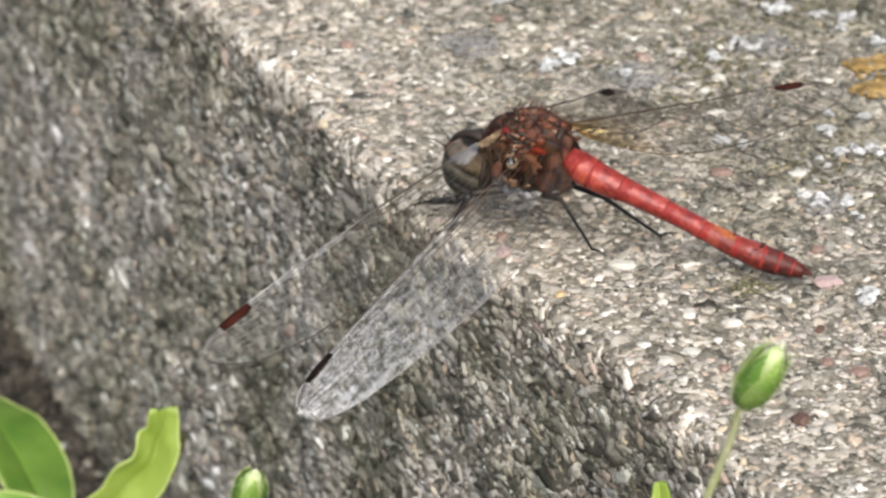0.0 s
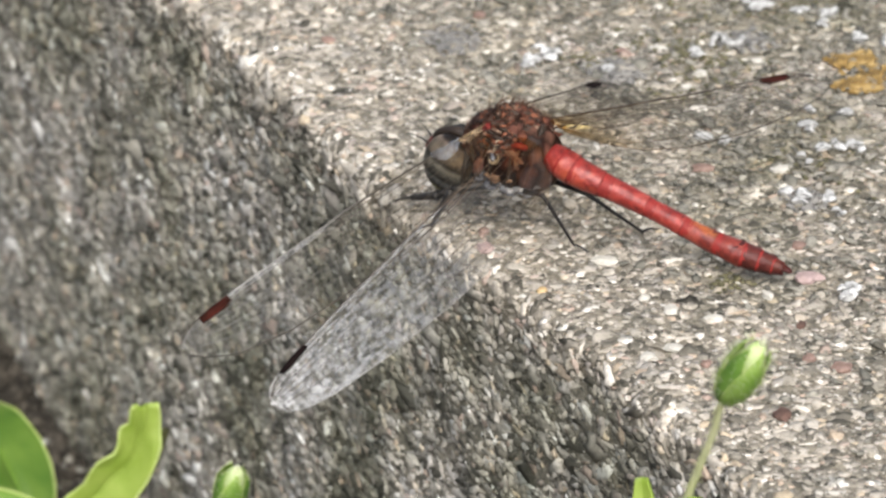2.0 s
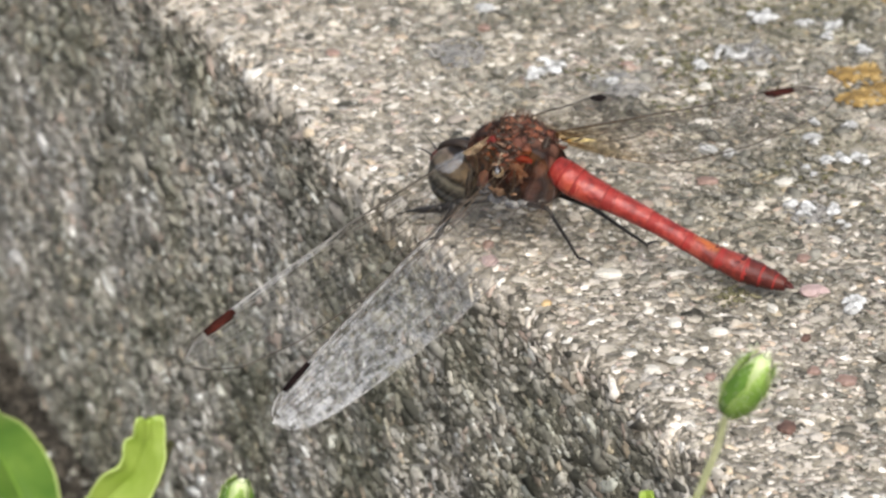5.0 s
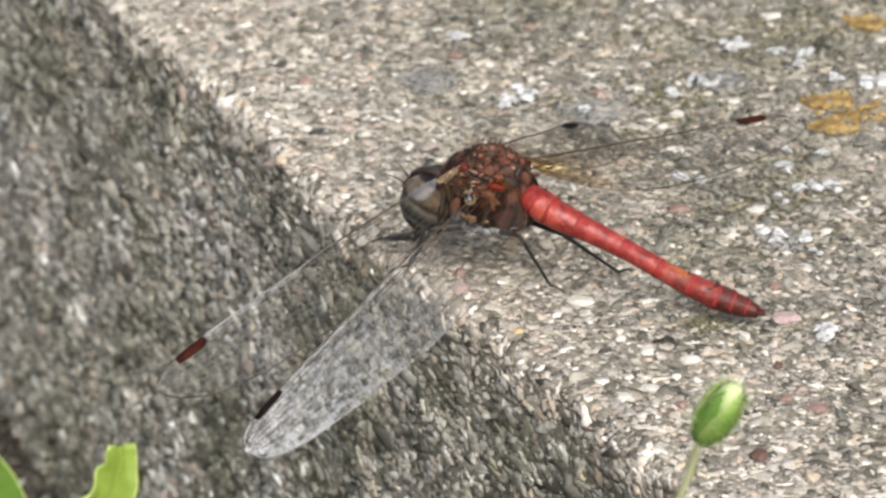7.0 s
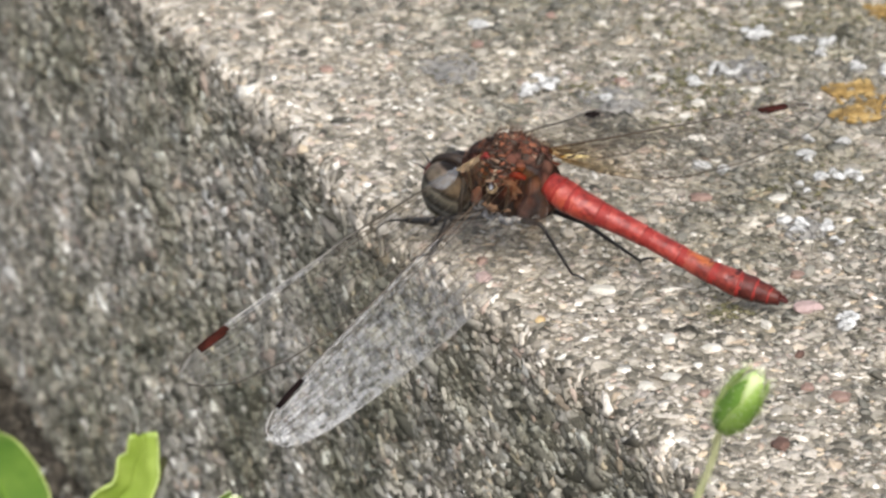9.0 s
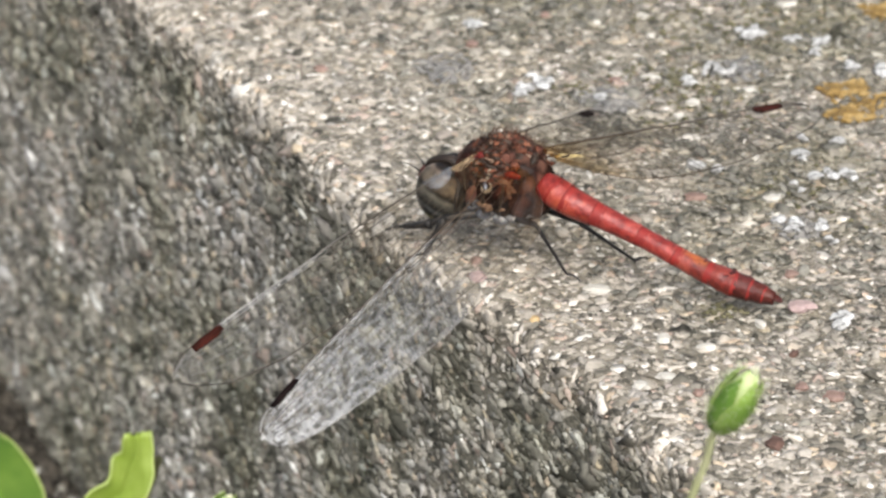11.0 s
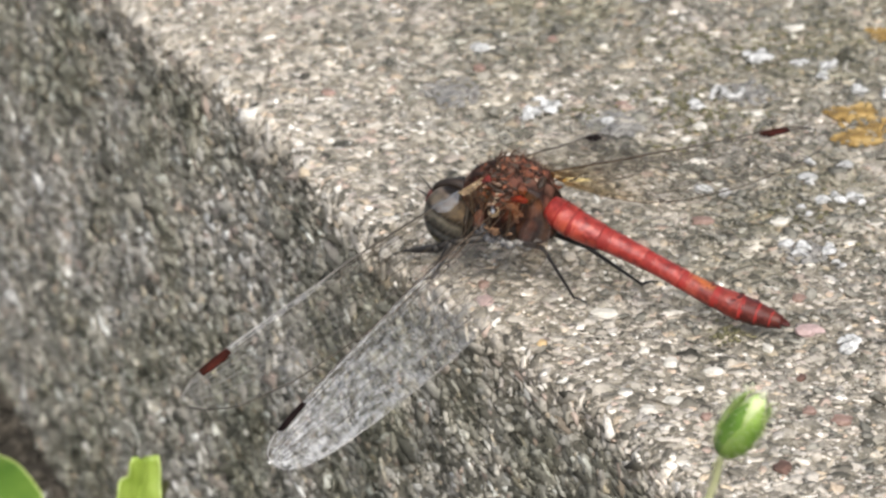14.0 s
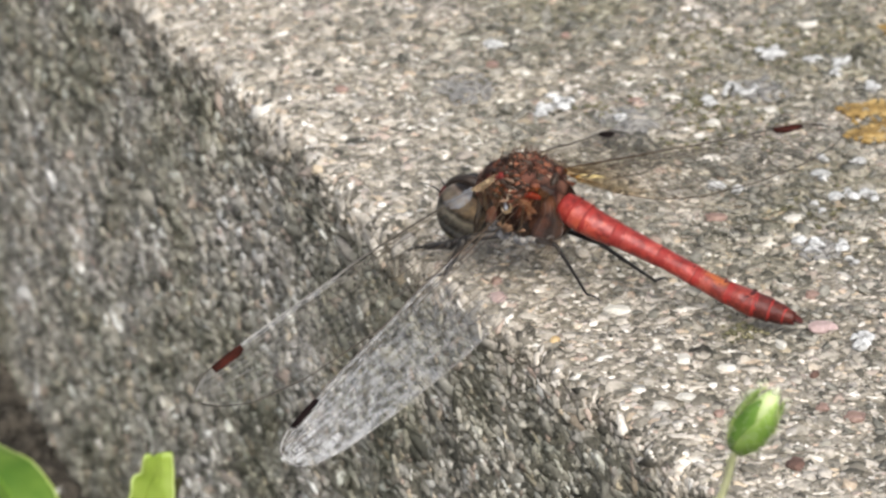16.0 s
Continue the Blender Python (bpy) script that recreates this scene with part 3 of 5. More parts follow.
def build_chips(kerb):
    """Single stones of the top that stand out by colour: along, inwards, length, width, material."""
    rng = np.random.default_rng(17)
    names = {MAT_RED: "reddish stone chip", MAT_ROSE: "flat rose grey stone", MAT_UMBER: "dark brown stone chip", MAT_OCHRE: "ochre stone chip", MAT_WHITE: "white quartz chip"}
    for s, q, a, b, mat in [
        (1.4, 21.4, 2.0, 1.2, MAT_RED), (33.7, 14.0, 1.4, 1.6, MAT_RED), (31.2, 13.0, 0.9, 1.2, MAT_RED), (37.4, 7.4, 1.2, 1.6, MAT_UMBER), (-33.9, 27.4, 0.8, 0.9, MAT_RED),
        (-31.0, 19.5, 1.1, 1.0, MAT_RED), (6.8, 1.1, 1.2, 1.8, MAT_ROSE), (4.8, 2.0, 0.8, 1.0, MAT_RED), (16.5, 20.7, 1.0, 0.9, MAT_RED), (20.7, 19.0, 2.1, 1.7, MAT_ROSE),
        (-32.1, 7.1, 1.2, 0.9, MAT_RED), (26.5, 15.1, 0.6, 1.1, MAT_UMBER), (-19.8, 26.3, 1.5, 1.0, MAT_RED), (29.3, 6.2, 0.7, 0.9, MAT_RED), (-19.8, 29.2, 1.5, 0.9, MAT_WHITE),
        (-13.2, 29.3, 1.1, 0.9, MAT_WHITE), (26.0, 5.6, 1.4, 1.2, MAT_WHITE), (26.3, 3.5, 1.1, 1.2, MAT_WHITE), (23.6, 10.0, 1.3, 0.8, MAT_WHITE), (11.9, 7.8, 2.2, 1.2, MAT_WHITE),
        (-27.6, 45.8, 1.8, 0.9, MAT_WHITE), (21.1, 8.0, 1.0, 1.2, MAT_WHITE), (-30.5, 30.2, 0.6, 0.6, MAT_WHITE), (-26.6, 32.9, 0.7, 0.8, MAT_WHITE), (-36.5, 24.4, 0.5, 0.7, MAT_WHITE),
        (21.9, 15.1, 0.6, 1.2, MAT_WHITE), (18.6, 7.3, 0.8, 0.8, MAT_WHITE), (-28.0, 20.9, 0.9, 0.6, MAT_WHITE), (14.4, 1.7, 0.7, 0.8, MAT_OCHRE), (-11.9, 9.1, 0.7, 0.7, MAT_WHITE),
        (-13.9, 34.6, 1.1, 0.8, MAT_WHITE), (4.5, 26.0, 1.5, 1.2, MAT_WHITE)]:
        p, nn = surface(s * MM, q * MM)
        v, f = blob((0, 0, 0), (a * 0.5, b * 0.5, 0.30), 2)
        v = v * (1 + 0.15 * rng.normal(size=(len(v), 1)))
        v[:, 2] = np.minimum(v[:, 2], 0.22)
        m = Matrix.Translation(Vector(p) + Vector(nn) * 0.00016) @ pose(0, 0, 0, 0, 0, 64.1 + rng.normal() * 12)
        mesh_part("chip", mesh_from("chip", mm(v), f, mat, False), kerb, names[mat], m)
    # on the face: along, down, length, width
    for s, q, a, b in [(12.0, -10.0, 0.16, 0.8), (-46.5, -39.0, 0.7, 0.8), (-41.3, -6.6, 0.7, 0.8), (13.2, -3.4, 0.3, 0.35), (15.6, -4.2, 0.35, 0.4), (-24.6, -36.0, 0.5, 0.5), (-32.0, -27.0, 0.45, 0.4), (-3.0, -30.0, 0.4, 0.5)]:
        p, nn = surface(s * MM, q * MM)
        v, f = blob((0, 0, 0), (a * 0.8, b * 0.8, 0.25), 2)
        v = v * (1 + 0.16 * rng.normal(size=(len(v), 1)))
        m = Matrix.Translation(Vector(p) + Vector(nn) * 0.00012) @ Vector(nn).to_track_quat("Z", "Y").to_matrix().to_4x4()
        mesh_part("chip", mesh_from("chip", mm(v), f, MAT_WHITE, False), kerb, "white quartz chip", m)


kerb = build_kerb()


# ---- dragonfly: x points ahead, y to its left, all lengths in millimetres before scaling ----
BODY = Matrix(((-0.7373, -0.6706, -0.0823, 0.006839), (0.6756, -0.7318, -0.0899, -0.001977), (0.0, -0.1219, 0.9925, 0.000045), (0, 0, 0, 1)))


def mm(verts):
    return [(v[0] * MM, v[1] * MM, v[2] * MM) for v in verts]


def at_mm(x, y, z):
    return Matrix.Translation((x * MM, y * MM, z * MM))


def tube_part(name, pts, radii, material, parent, label="", sides=8, flat=1.0, n=None):
    p = spline(pts, n) if n else np.array(pts, float)
    r = np.interp(np.linspace(0, 1, len(p)), np.linspace(0, 1, len(radii)), radii)
    v, f = loft(p, r, sides, flat)
    return mesh_part(name, mesh_from(name, mm(v), f, material), parent, label)


def wing_pose(root, sweep, droop, tilt, side):
    """Pose of a wing: swept ahead and drooping by degrees, its trailing edge tilted down."""
    a, b = radians(sweep), radians(droop)
    u = Vector((math.sin(a) * math.cos(b), side * math.cos(a) * math.cos(b), -math.sin(b)))
    c = Vector((-math.cos(radians(tilt)), 0, -math.sin(radians(tilt))))
    c = (c - u * c.dot(u)).normalized()
    n = u.cross(c)
    m = Matrix((u, c, n)).transposed().to_4x4()
    return at_mm(root[0], root[1] * side, root[2]) @ m


FORE = [(0, 1.3), (0.06, 2.6), (0.15, 4.3), (0.30, 5.4), (0.5, 5.9), (0.72, 5.7), (0.88, 4.6), (0.96, 3.0), (0.985, 2.2), (1, 1.55)]
HIND = [(0, 2.0), (0.05, 4.4), (0.13, 6.2), (0.28, 6.9), (0.5, 6.7), (0.72, 5.8), (0.88, 4.7), (0.95, 3.8), (0.98, 3.0), (0.993, 2.4), (1, 1.75)]
FRONT = [(0, 0), (0.45, -0.25), (0.5, -0.1), (0.88, 0.05), (0.95, 0.35), (0.985, 0.9), (1, 1.5)]


def interp(table, x):
    return float(np.interp(x, [a for a, b in table], [b for a, b in table]))


def wing_point(table, length, u, f):
    a, b = interp(FRONT, u), interp(table, u)
    y = a + (b - a) * f
    z = 0.10 * math.sin(f * 22.0) * (1 - u) + 0.35 * math.sin(u * 3.1) - 0.5 * f * f * u
    return (u * length, y, z)


def build_wing(name, table, length, root, pose_now, side, parent, amber, worn=False):
    # the wing flagged worn has sky sheen painted into its film and veins
    rng = random.Random(len(name) * 7 + side)
    nu, nf = 44, 14
    us = [1 - (1 - i / nu) ** 1.25 for i in range(nu + 1)]
    verts = [wing_point(table, length, u, j / nf) for u in us for j in range(nf + 1)]
    faces = [(i * (nf + 1) + j, i * (nf + 1) + j + 1, (i + 1) * (nf + 1) + j + 1, (i + 1) * (nf + 1) + j) for i in range(nu) for j in range(nf)]
    wing = mesh_part(name, mesh_from(name, mm(verts), faces, MAT_WING_SHEEN if worn else MAT_WING), parent, "glassy wing, whitish sky sheen painted in towards the tip" if worn else "clear glassy wing with fine brown veins", pose_now)
    wing.visible_shadow = False
    # long veins and the net between them
    fr = [0.07, 0.13, 0.24, 0.36, 0.48, 0.60, 0.72, 0.86, 1.0]
    pieces, dark = [], []
    for k, f in enumerate(fr):
        end = 0.995 if f in (0.07, 0.13, 1.0) else 0.97
        pts = [wing_point(table, length, u, min(1.0, f * (1 - 0.25 * u if 0.2 < f < 0.95 else 1))) for u in np.linspace(0.01, end, 26)]
        (dark if worn and k in (0, 2, 4) else pieces).append(loft(pts, (np.array([0.040 if f < 0.2 else (0.032 if k % 2 else 0.018)] * 26) * np.interp(np.linspace(0, 1, 26), (0, 0.12, 0.42, 0.55, 1), (0.3, 0.65, 1.05, 0.8, 1.05) if side > 0 else (0.3, 0.6, 0.8, 0.85, 1.1))), 4))
    cuts = [0.0] + fr
    for k in range(len(cuts) - 1):
        u = 0.10
        while u < 0.955:
            u += (rng.uniform(0.022, 0.046) if k > 1 else rng.uniform(0.03, 0.05)) * (2.0 if worn and u < 0.38 else 1.0)
            s0 = 1 - 0.25 * u if 0.2 < cuts[k] < 0.95 else 1
            s1 = 1 - 0.25 * u if 0.2 < cuts[k + 1] < 0.95 else 1
            p, q = wing_point(table, length, u, cuts[k] * s0), wing_point(table, length, min(0.98, u + rng.uniform(-0.008, 0.012)), cuts[k + 1] * s1)
            w = (0.010 + 0.009 * min(1.0, u * 1.6)) * (1.45 if worn else 1.5 if side < 0 else 0.7)
            pieces.append(loft([p, q], [w, w], 3))
    if dark:
        v, f = join(*dark)
        mesh_part("long_vein", mesh_from("long_vein", mm(v), f, MAT_VEIN), wing, "dark brown long veins")
    v, f = join(*pieces)
    mesh_part("vein_net", mesh_from("vein_net", mm(v), f, MAT_VEIN_LIT if side > 0 and not worn else MAT_VEIN), wing, "net of brown veins")
    for u0, u1, mat, label in ((0.0, 0.83, MAT_COSTA if side > 0 and not worn else MAT_VEIN, "thick leading vein"), (0.83, 0.99, MAT_VEIN, "dark leading vein by the tip")):
        us = np.linspace(u0, u1, 24)
        v, f = loft([wing_point(table, length, u, 0.0) for u in us], np.interp(us, (0, 0.1, 0.2, 0.34, 0.42, 0.83, 0.99), (0.02, 0.025, 0.06, 0.09, 0.07, 0.06, 0.04) if worn else (0.05, 0.06, 0.07, 0.08, 0.075, 0.06, 0.04)), 6)
        mesh_part("leading_vein", mesh_from("leading_vein", mm(v), f, mat), wing, label)
    pts = [wing_point(table, length, u, 1.0) for u in np.linspace(0.02, 0.99, 34)]
    v, f = loft(pts, np.interp(np.linspace(0, 1, 34), (0, 0.15, 0.5, 1), (0.010, 0.02, 0.036, 0.045) if worn else (0.025, 0.04, 0.055, 0.055)), 5)
    mesh_part("rim_vein", mesh_from("rim_vein", mm(v), f, MAT_RIM if worn else MAT_VEIN), wing, "trailing rim vein")
    if worn:
        pts = [wing_point(table, length, u, f) for u, f in ((0.93, 0.0), (0.965, 0.02), (0.985, 0.12), (0.993, 0.4), (0.993, 0.7), (0.985, 1.0))]
        v, f = loft(spline(pts, 14), [0.06] * 14, 5)
        mesh_part("tip_vein", mesh_from("tip_vein", mm(v), f, MAT_RIM), wing, "pale vein round the tip")
    # dark cell near the tip
    dark_cell = worn or (table is FORE and side < 0)
    top = [wing_point(table, length, u, 0.008) for u in (0.822, 0.845, 0.87, 0.895, 0.918)]
    low = [(p[0] - 0.1, p[1] + (0.48 if worn else 0.72) * w, p[2]) for p, w in zip(top, (0.75, 1, 1, 1, 0.75))]
    v, f = [], []
    for off in (0.09, -0.09):
        for p, q in zip(top, low):
            v += [(p[0], p[1], p[2] + off), (q[0], q[1], q[2] + off)]
    for i in range(4):
        f += [(2 * i, 2 * i + 2, 2 * i + 3, 2 * i + 1), (10 + 2 * i, 10 + 2 * i + 1, 10 + 2 * i + 3, 10 + 2 * i + 2),
              (2 * i, 10 + 2 * i, 12 + 2 * i, 2 * i + 2), (2 * i + 1, 2 * i + 3, 13 + 2 * i, 11 + 2 * i)]
    f += [(0, 1, 11, 10), (8, 18, 19, 9)]
    mesh_part("wing_cell", mesh_from("wing_cell", mm(v), f, MAT_STIGMA_DARK if dark_cell else MAT_STIGMA, False), wing, "dark brown wing cell" if dark_cell else "dark red wing cell")
    def film(name, u0, u1, f0, f1, material, label, taper=0.0):
        rows = np.linspace(u0, u1, 9)
        v = []
        for i, u in enumerate(rows):
            k = 1 - taper * abs(2 * i / 8 - 1) ** 3
            v += [(x, y, z + 0.05) for x, y, z in [wing_point(table, length, u, f0 + (f1 - f0) * k * j / 4) for j in range(5)]]
        f = [(i * 5 + j, i * 5 + j + 1, i * 5 + j + 6, i * 5 + j + 5) for i in range(8) for j in range(4)]
        ob = mesh_part(name, mesh_from(name, mm(v), f, material), wing, label)
        ob.visible_shadow = False

    if side > 0 and not worn:
        film("wing_root", 0.0, 0.09, 0.0, 0.26, MAT_TANFILM, "tan wing root", 0.7)
        film("wing_strip", 0.085, 0.17, -0.07, 0.24, MAT_FILM, "bluish strip of painted wing sheen", 0.7)
        film("wing_strip", 0.50, 0.83, 0.0, 0.09, MAT_FILM_PALE, "milky leading strip", 0.5)
    if worn:
        film("wing_root", 0.015, 0.13, 0.50, 1.0, MAT_SMOKE, "smoky grey brown wing root", 0.3)
        film("wing_strip", 0.30, 0.80, 0.0, 0.06, MAT_FILM_PALE, "milky leading strip", 0.5)
    if amber:
        # two amber lobes of the wing root with a black vein before each
        for x0, y0, dx, dy, sink in ((0.1, 1.15, 1.35, 1.05, 0.10), (0.3, 2.25, 1.15, 1.1, -0.35)):
            v = [(x0 + dx * a / 5 * (0.75 + 0.25 * math.sin(b * 0.8)), y0 + dy * b / 4 + 0.10 * math.sin(a * 1.3), sink - 0.10 * b + 0.05 * math.sin(a + b)) for a in range(6) for b in range(5)]
            f = [(a * 5 + b, a * 5 + b + 1, a * 5 + b + 6, a * 5 + b + 5) for a in range(5) for b in range(4)]
            mesh_part("wing_root", mesh_from("wing_root", mm(v), f, MAT_AMBER), wing, "amber wing root")
            tube_part("root_vein", [(x0 - 0.2, y0 - 0.05, sink), (x0 + dx * 0.6, y0 - 0.1, sink), (x0 + dx * 1.5, y0 - 0.05, sink - 0.05)], [0.07, 0.06, 0.03], MAT_SUTURE, wing, "black root vein", 6, 1.0, 7)
    return wing


def build_leg(parent, hip, knee, ankle, toe, rng, thick=1.0, thigh=1.0):
    """Femur, spiny tibia and clawed foot of one leg."""
    base = at_mm(*hip)
    knee, ankle, toe = (tuple(np.array(q, float) - np.array(hip, float)) for q in (knee, ankle, toe))
    leg = tube_part("leg", [(0, 0, 0), knee], [0.40 * thigh, 0.32 * thigh, 0.25 * thigh], MAT_LEG, parent, "thin black leg", 8, 1.0, 6)
    leg.matrix_basis = base
    v, f = loft(spline([knee, ankle], 6), np.array([0.17, 0.14, 0.13, 0.12, 0.11, 0.10]) * thick, 6)
    mesh_part("shin", mesh_from("shin", mm(v), f, MAT_LEG), leg)
    pieces = []
    a, b = np.array(knee, float), np.array(ankle, float)
    for i in range(9):
        p = a + (b - a) * (0.12 + 0.095 * i)
        d = rng.normal(size=3)
        d[2] = -abs(d[2])
        d = d / np.linalg.norm(d) * 0.55 + (b - a) / np.linalg.norm(b - a) * 0.3
        pieces.append(loft([p, p + d], [0.045, 0.012], 3))
    v, f = join(*pieces)
    tagged(mesh_part("spines", mesh_from("spines", mm(v), f, MAT_LEG), leg), kind="stuff")
    a, b = np.array(ankle, float), np.array(toe, float)
    v, f = join(loft(spline([a, (a + b) / 2 + [0, 0, 0.12], b], 5), [0.12, 0.10, 0.09, 0.08, 0.05], 6),
                loft([b, b + (b - a) * 0.14 + [0, 0.2, -0.1]], [0.05, 0.01], 4), loft([b, b + (b - a) * 0.14 + [0, -0.2, -0.1]], [0.05, 0.01], 4))
    mesh_part("foot", mesh_from("foot", mm(v), f, MAT_LEG), leg)
    return leg


HEAD_AT = (5.5, 0.87, 4.5)
ABDOMEN_AT = (-3.0, 0.05, 6.9)
ROOT_FORE, ROOT_HIND = (1.6, 1.3, 8.6), (-1.6, 1.3, 8.6)
LENGTH = 26.4


def head_pose(yaw, roll, lift=0.0):
    return at_mm(HEAD_AT[0], HEAD_AT[1], HEAD_AT[2] + lift) @ pose(0, 0, 0, roll, 0, yaw)


def abdomen_pose(yaw, pitch):
    return at_mm(*ABDOMEN_AT) @ pose(0, 0, 0, 0, pitch, yaw)


def build_dragonfly():
    rng = np.random.default_rng(3)
    fly = empty("dragonfly", BODY)
    tagged(fly, "red darter dragonfly with clear wings resting on the kerb edge", "dragonfly")

    # thorax with its plates, sutures and bristles
    pts = [(4.4, 0.7, 4.9), (3.7, 0.4, 5.3), (2.6, 0.1, 5.9), (1.2, 0, 6.2), (0, 0, 6.3), (-1.3, 0, 6.4), (-2.3, 0, 6.6), (-3.1, 0, 6.85)]
    v, f = loft(spline(pts, 22), np.interp(np.linspace(0, 1, 22), np.linspace(0, 1, 8), [0.8, 1.35, 2.0, 2.4, 2.45, 2.3, 1.85, 1.25]), 24, 1.26, lump=0.07)
    thorax = mesh_part("thorax", mesh_from("thorax", mm(v), f, MAT_THORAX), fly, "russet brown hairy thorax")
    for x, y, z, r, mat in [(2.5, 0.55, 8.35, (0.75, 0.45, 0.38), MAT_PLATE), (2.5, -0.55, 8.35, (0.75, 0.45, 0.38), MAT_PLATE), (1.6, 1.25, 8.55, (0.55, 0.5, 0.42), MAT_PLATE),
                            (1.6, -1.25, 8.55, (0.55, 0.5, 0.42), MAT_PLATE), (0.8, 0.0, 9.15, (0.8, 0.62, 0.42), MAT_PLATE), (-0.3, 0.75, 8.95, (0.6, 0.42, 0.4), MAT_THORAX),
                            (-0.3, -0.75, 8.95, (0.6, 0.42, 0.4), MAT_THORAX), (-1.0, 0.0, 9.1, (0.7, 0.6, 0.36), MAT_PLATE), (-1.6, 1.25, 8.5, (0.55, 0.5, 0.42), MAT_PLATE),
                            (-1.6, -1.25, 8.5, (0.55, 0.5, 0.42), MAT_PLATE), (-2.2, 0.0, 8.6, (0.6, 0.7, 0.3), MAT_SUTURE), (0.3, 1.95, 7.8, (0.7, 0.34, 0.5), MAT_PLATE), (3.3, 0.9, 7.1, (0.5, 0.5, 0.6), MAT_PLATE), (1.1, 1.6, 8.5, (0.55, 0.42, 0.42), MAT_KNOB), (1.5, 1.65, 8.3, (0.4, 0.35, 0.4), MAT_KNOB)]:
        v, f = blob((x, y, z - 0.12), [a * 0.80 for a in r], 3, Euler((x, y, z)).to_matrix(), 0.45)
        mesh_part("wing_hinge", mesh_from("wing_hinge", mm(v), f, mat), thorax, "knobbly rust red hinge plate")
    # small crumpled plates and ridges over the back and flanks
    for name, mat, seed, count in (("back_plate", MAT_PLATE, 1, 150), ("dark_furrow", MAT_SUTURE, 2, 150), ("tan_scale", MAT_TAN, 4, 20)):
        r2 = np.random.default_rng(seed)
        pieces = []
        for i in range(count):
            a, x = (r2.uniform(-1.2, 1.3), r2.uniform(-2.4, 3.2)) if seed != 4 else (r2.uniform(-0.6, 2.2), r2.uniform(-2.0, 2.8))
            w = 2.36 * (1 - 0.075 * (x - 0.2) ** 2)
            w += 0.10
            p = (x, w * math.sin(a), 6.25 + w * 1.26 * math.cos(a))
            k = r2.uniform(0.10, 0.30)
            t = Euler((-a, r2.normal() * 0.3, 0.7 + r2.normal() * 0.45)).to_matrix()
            pieces.append(blob(p, (k * 2.0, k * 0.55, 0.28), 2, t, 0.9))
        if name == "back_plate":
            for v, f in pieces:
                mesh_part(name, mesh_from(name, mm(v), f, mat), thorax)
            continue
        v, f = join(*pieces)
        tagged(mesh_part(name, mesh_from(name, mm(v), f, mat), thorax), kind="stuff")
    for pts, r, mat, name in [([(2.9, 1.75, 7.2), (2.3, 2.3, 6.0), (2.1, 2.1, 4.4)], 0.13, MAT_SUTURE, "seam"), ([(0.9, 1.9, 8.0), (0.5, 2.5, 6.4), (0.9, 2.2, 4.3)], 0.15, MAT_SUTURE, "seam"),
                              ([(-1.1, 1.9, 7.8), (-1.2, 2.35, 6.4), (-0.4, 2.1, 4.4)], 0.13, MAT_SUTURE, "seam"), ([(-0.15, 1.95, 8.25), (-0.05, 2.05, 8.0), (0.02, 2.25, 7.6), (0.12, 2.4, 7.25)], 0.18, MAT_CREAM, "flank_stripe"),
                              ([(-0.1, 2.42, 7.2), (-0.35, 2.45, 6.9), (-0.05, 2.52, 6.45), (0.40, 2.55, 6.4), (0.55, 2.5, 6.75)], 0.13, MAT_CREAM, "flank_stripe"),
                              ([(1.35, 2.35, 6.3), (1.75, 2.3, 5.6), (1.95, 2.2, 4.9)], 0.42, MAT_PINK, "flank_stripe"), ([(0.24, 2.42, 7.1), (0.15, 2.48, 6.4)], 0.17, MAT_BLUE, "flank_spot"), ([(1.4, 2.25, 5.2), (1.25, 2.3, 4.85)], 0.28, MAT_BLUE, "flank_spot"), ([(0.35, 2.0, 4.5), (0.2, 2.0, 4.2)], 0.33, MAT_BLUE, "flank_spot"),
                              ([(-2.39, 0.96, 7.4), (-2.63, 0.86, 7.07), (-2.88, 0.78, 6.61)], 0.17, MAT_CREAM, "flank_stripe"), ([(3.32, 1.2, 4.5), (3.05, 1.2, 3.54)], 0.26, MAT_PINK, "flank_stripe"), ([(-1.15, 1.95, 7.9), (-1.7, 1.75, 7.95), (-2.2, 1.45, 7.75)], 0.27, MAT_KNOB, "hinge_ridge")]:
        tube_part(name, pts, [r * 0.5, r, r, r * 0.5], mat, thorax, "", 8, 1.0, 9)
    # soft-edged patches of the flank, pressed into the shell
    for x, y, z, r, mat in [(-1.5, 1.95, 6.7, (0.55, 0.25, 0.75), MAT_BROWN), (-2.1, 1.6, 6.2, (0.45, 0.25, 0.7), MAT_PINK), (1.3, 2.1, 6.9, (0.5, 0.25, 0.6), MAT_BROWN),
                            (2.3, 1.85, 6.0, (0.5, 0.25, 0.7), MAT_BROWN), (-1.25, 2.1, 7.35, (0.5, 0.2, 0.25), MAT_BROWN), (1.9, 1.9, 7.4, (0.4, 0.25, 0.35), MAT_BROWN)]:
        v, f = blob((x, y, z), r, 3, Euler((0.1, 0.25 * x, 0.3)).to_matrix(), 0.5)
        mesh_part("flank_patch", mesh_from("flank_patch", mm(v), f, mat), thorax)
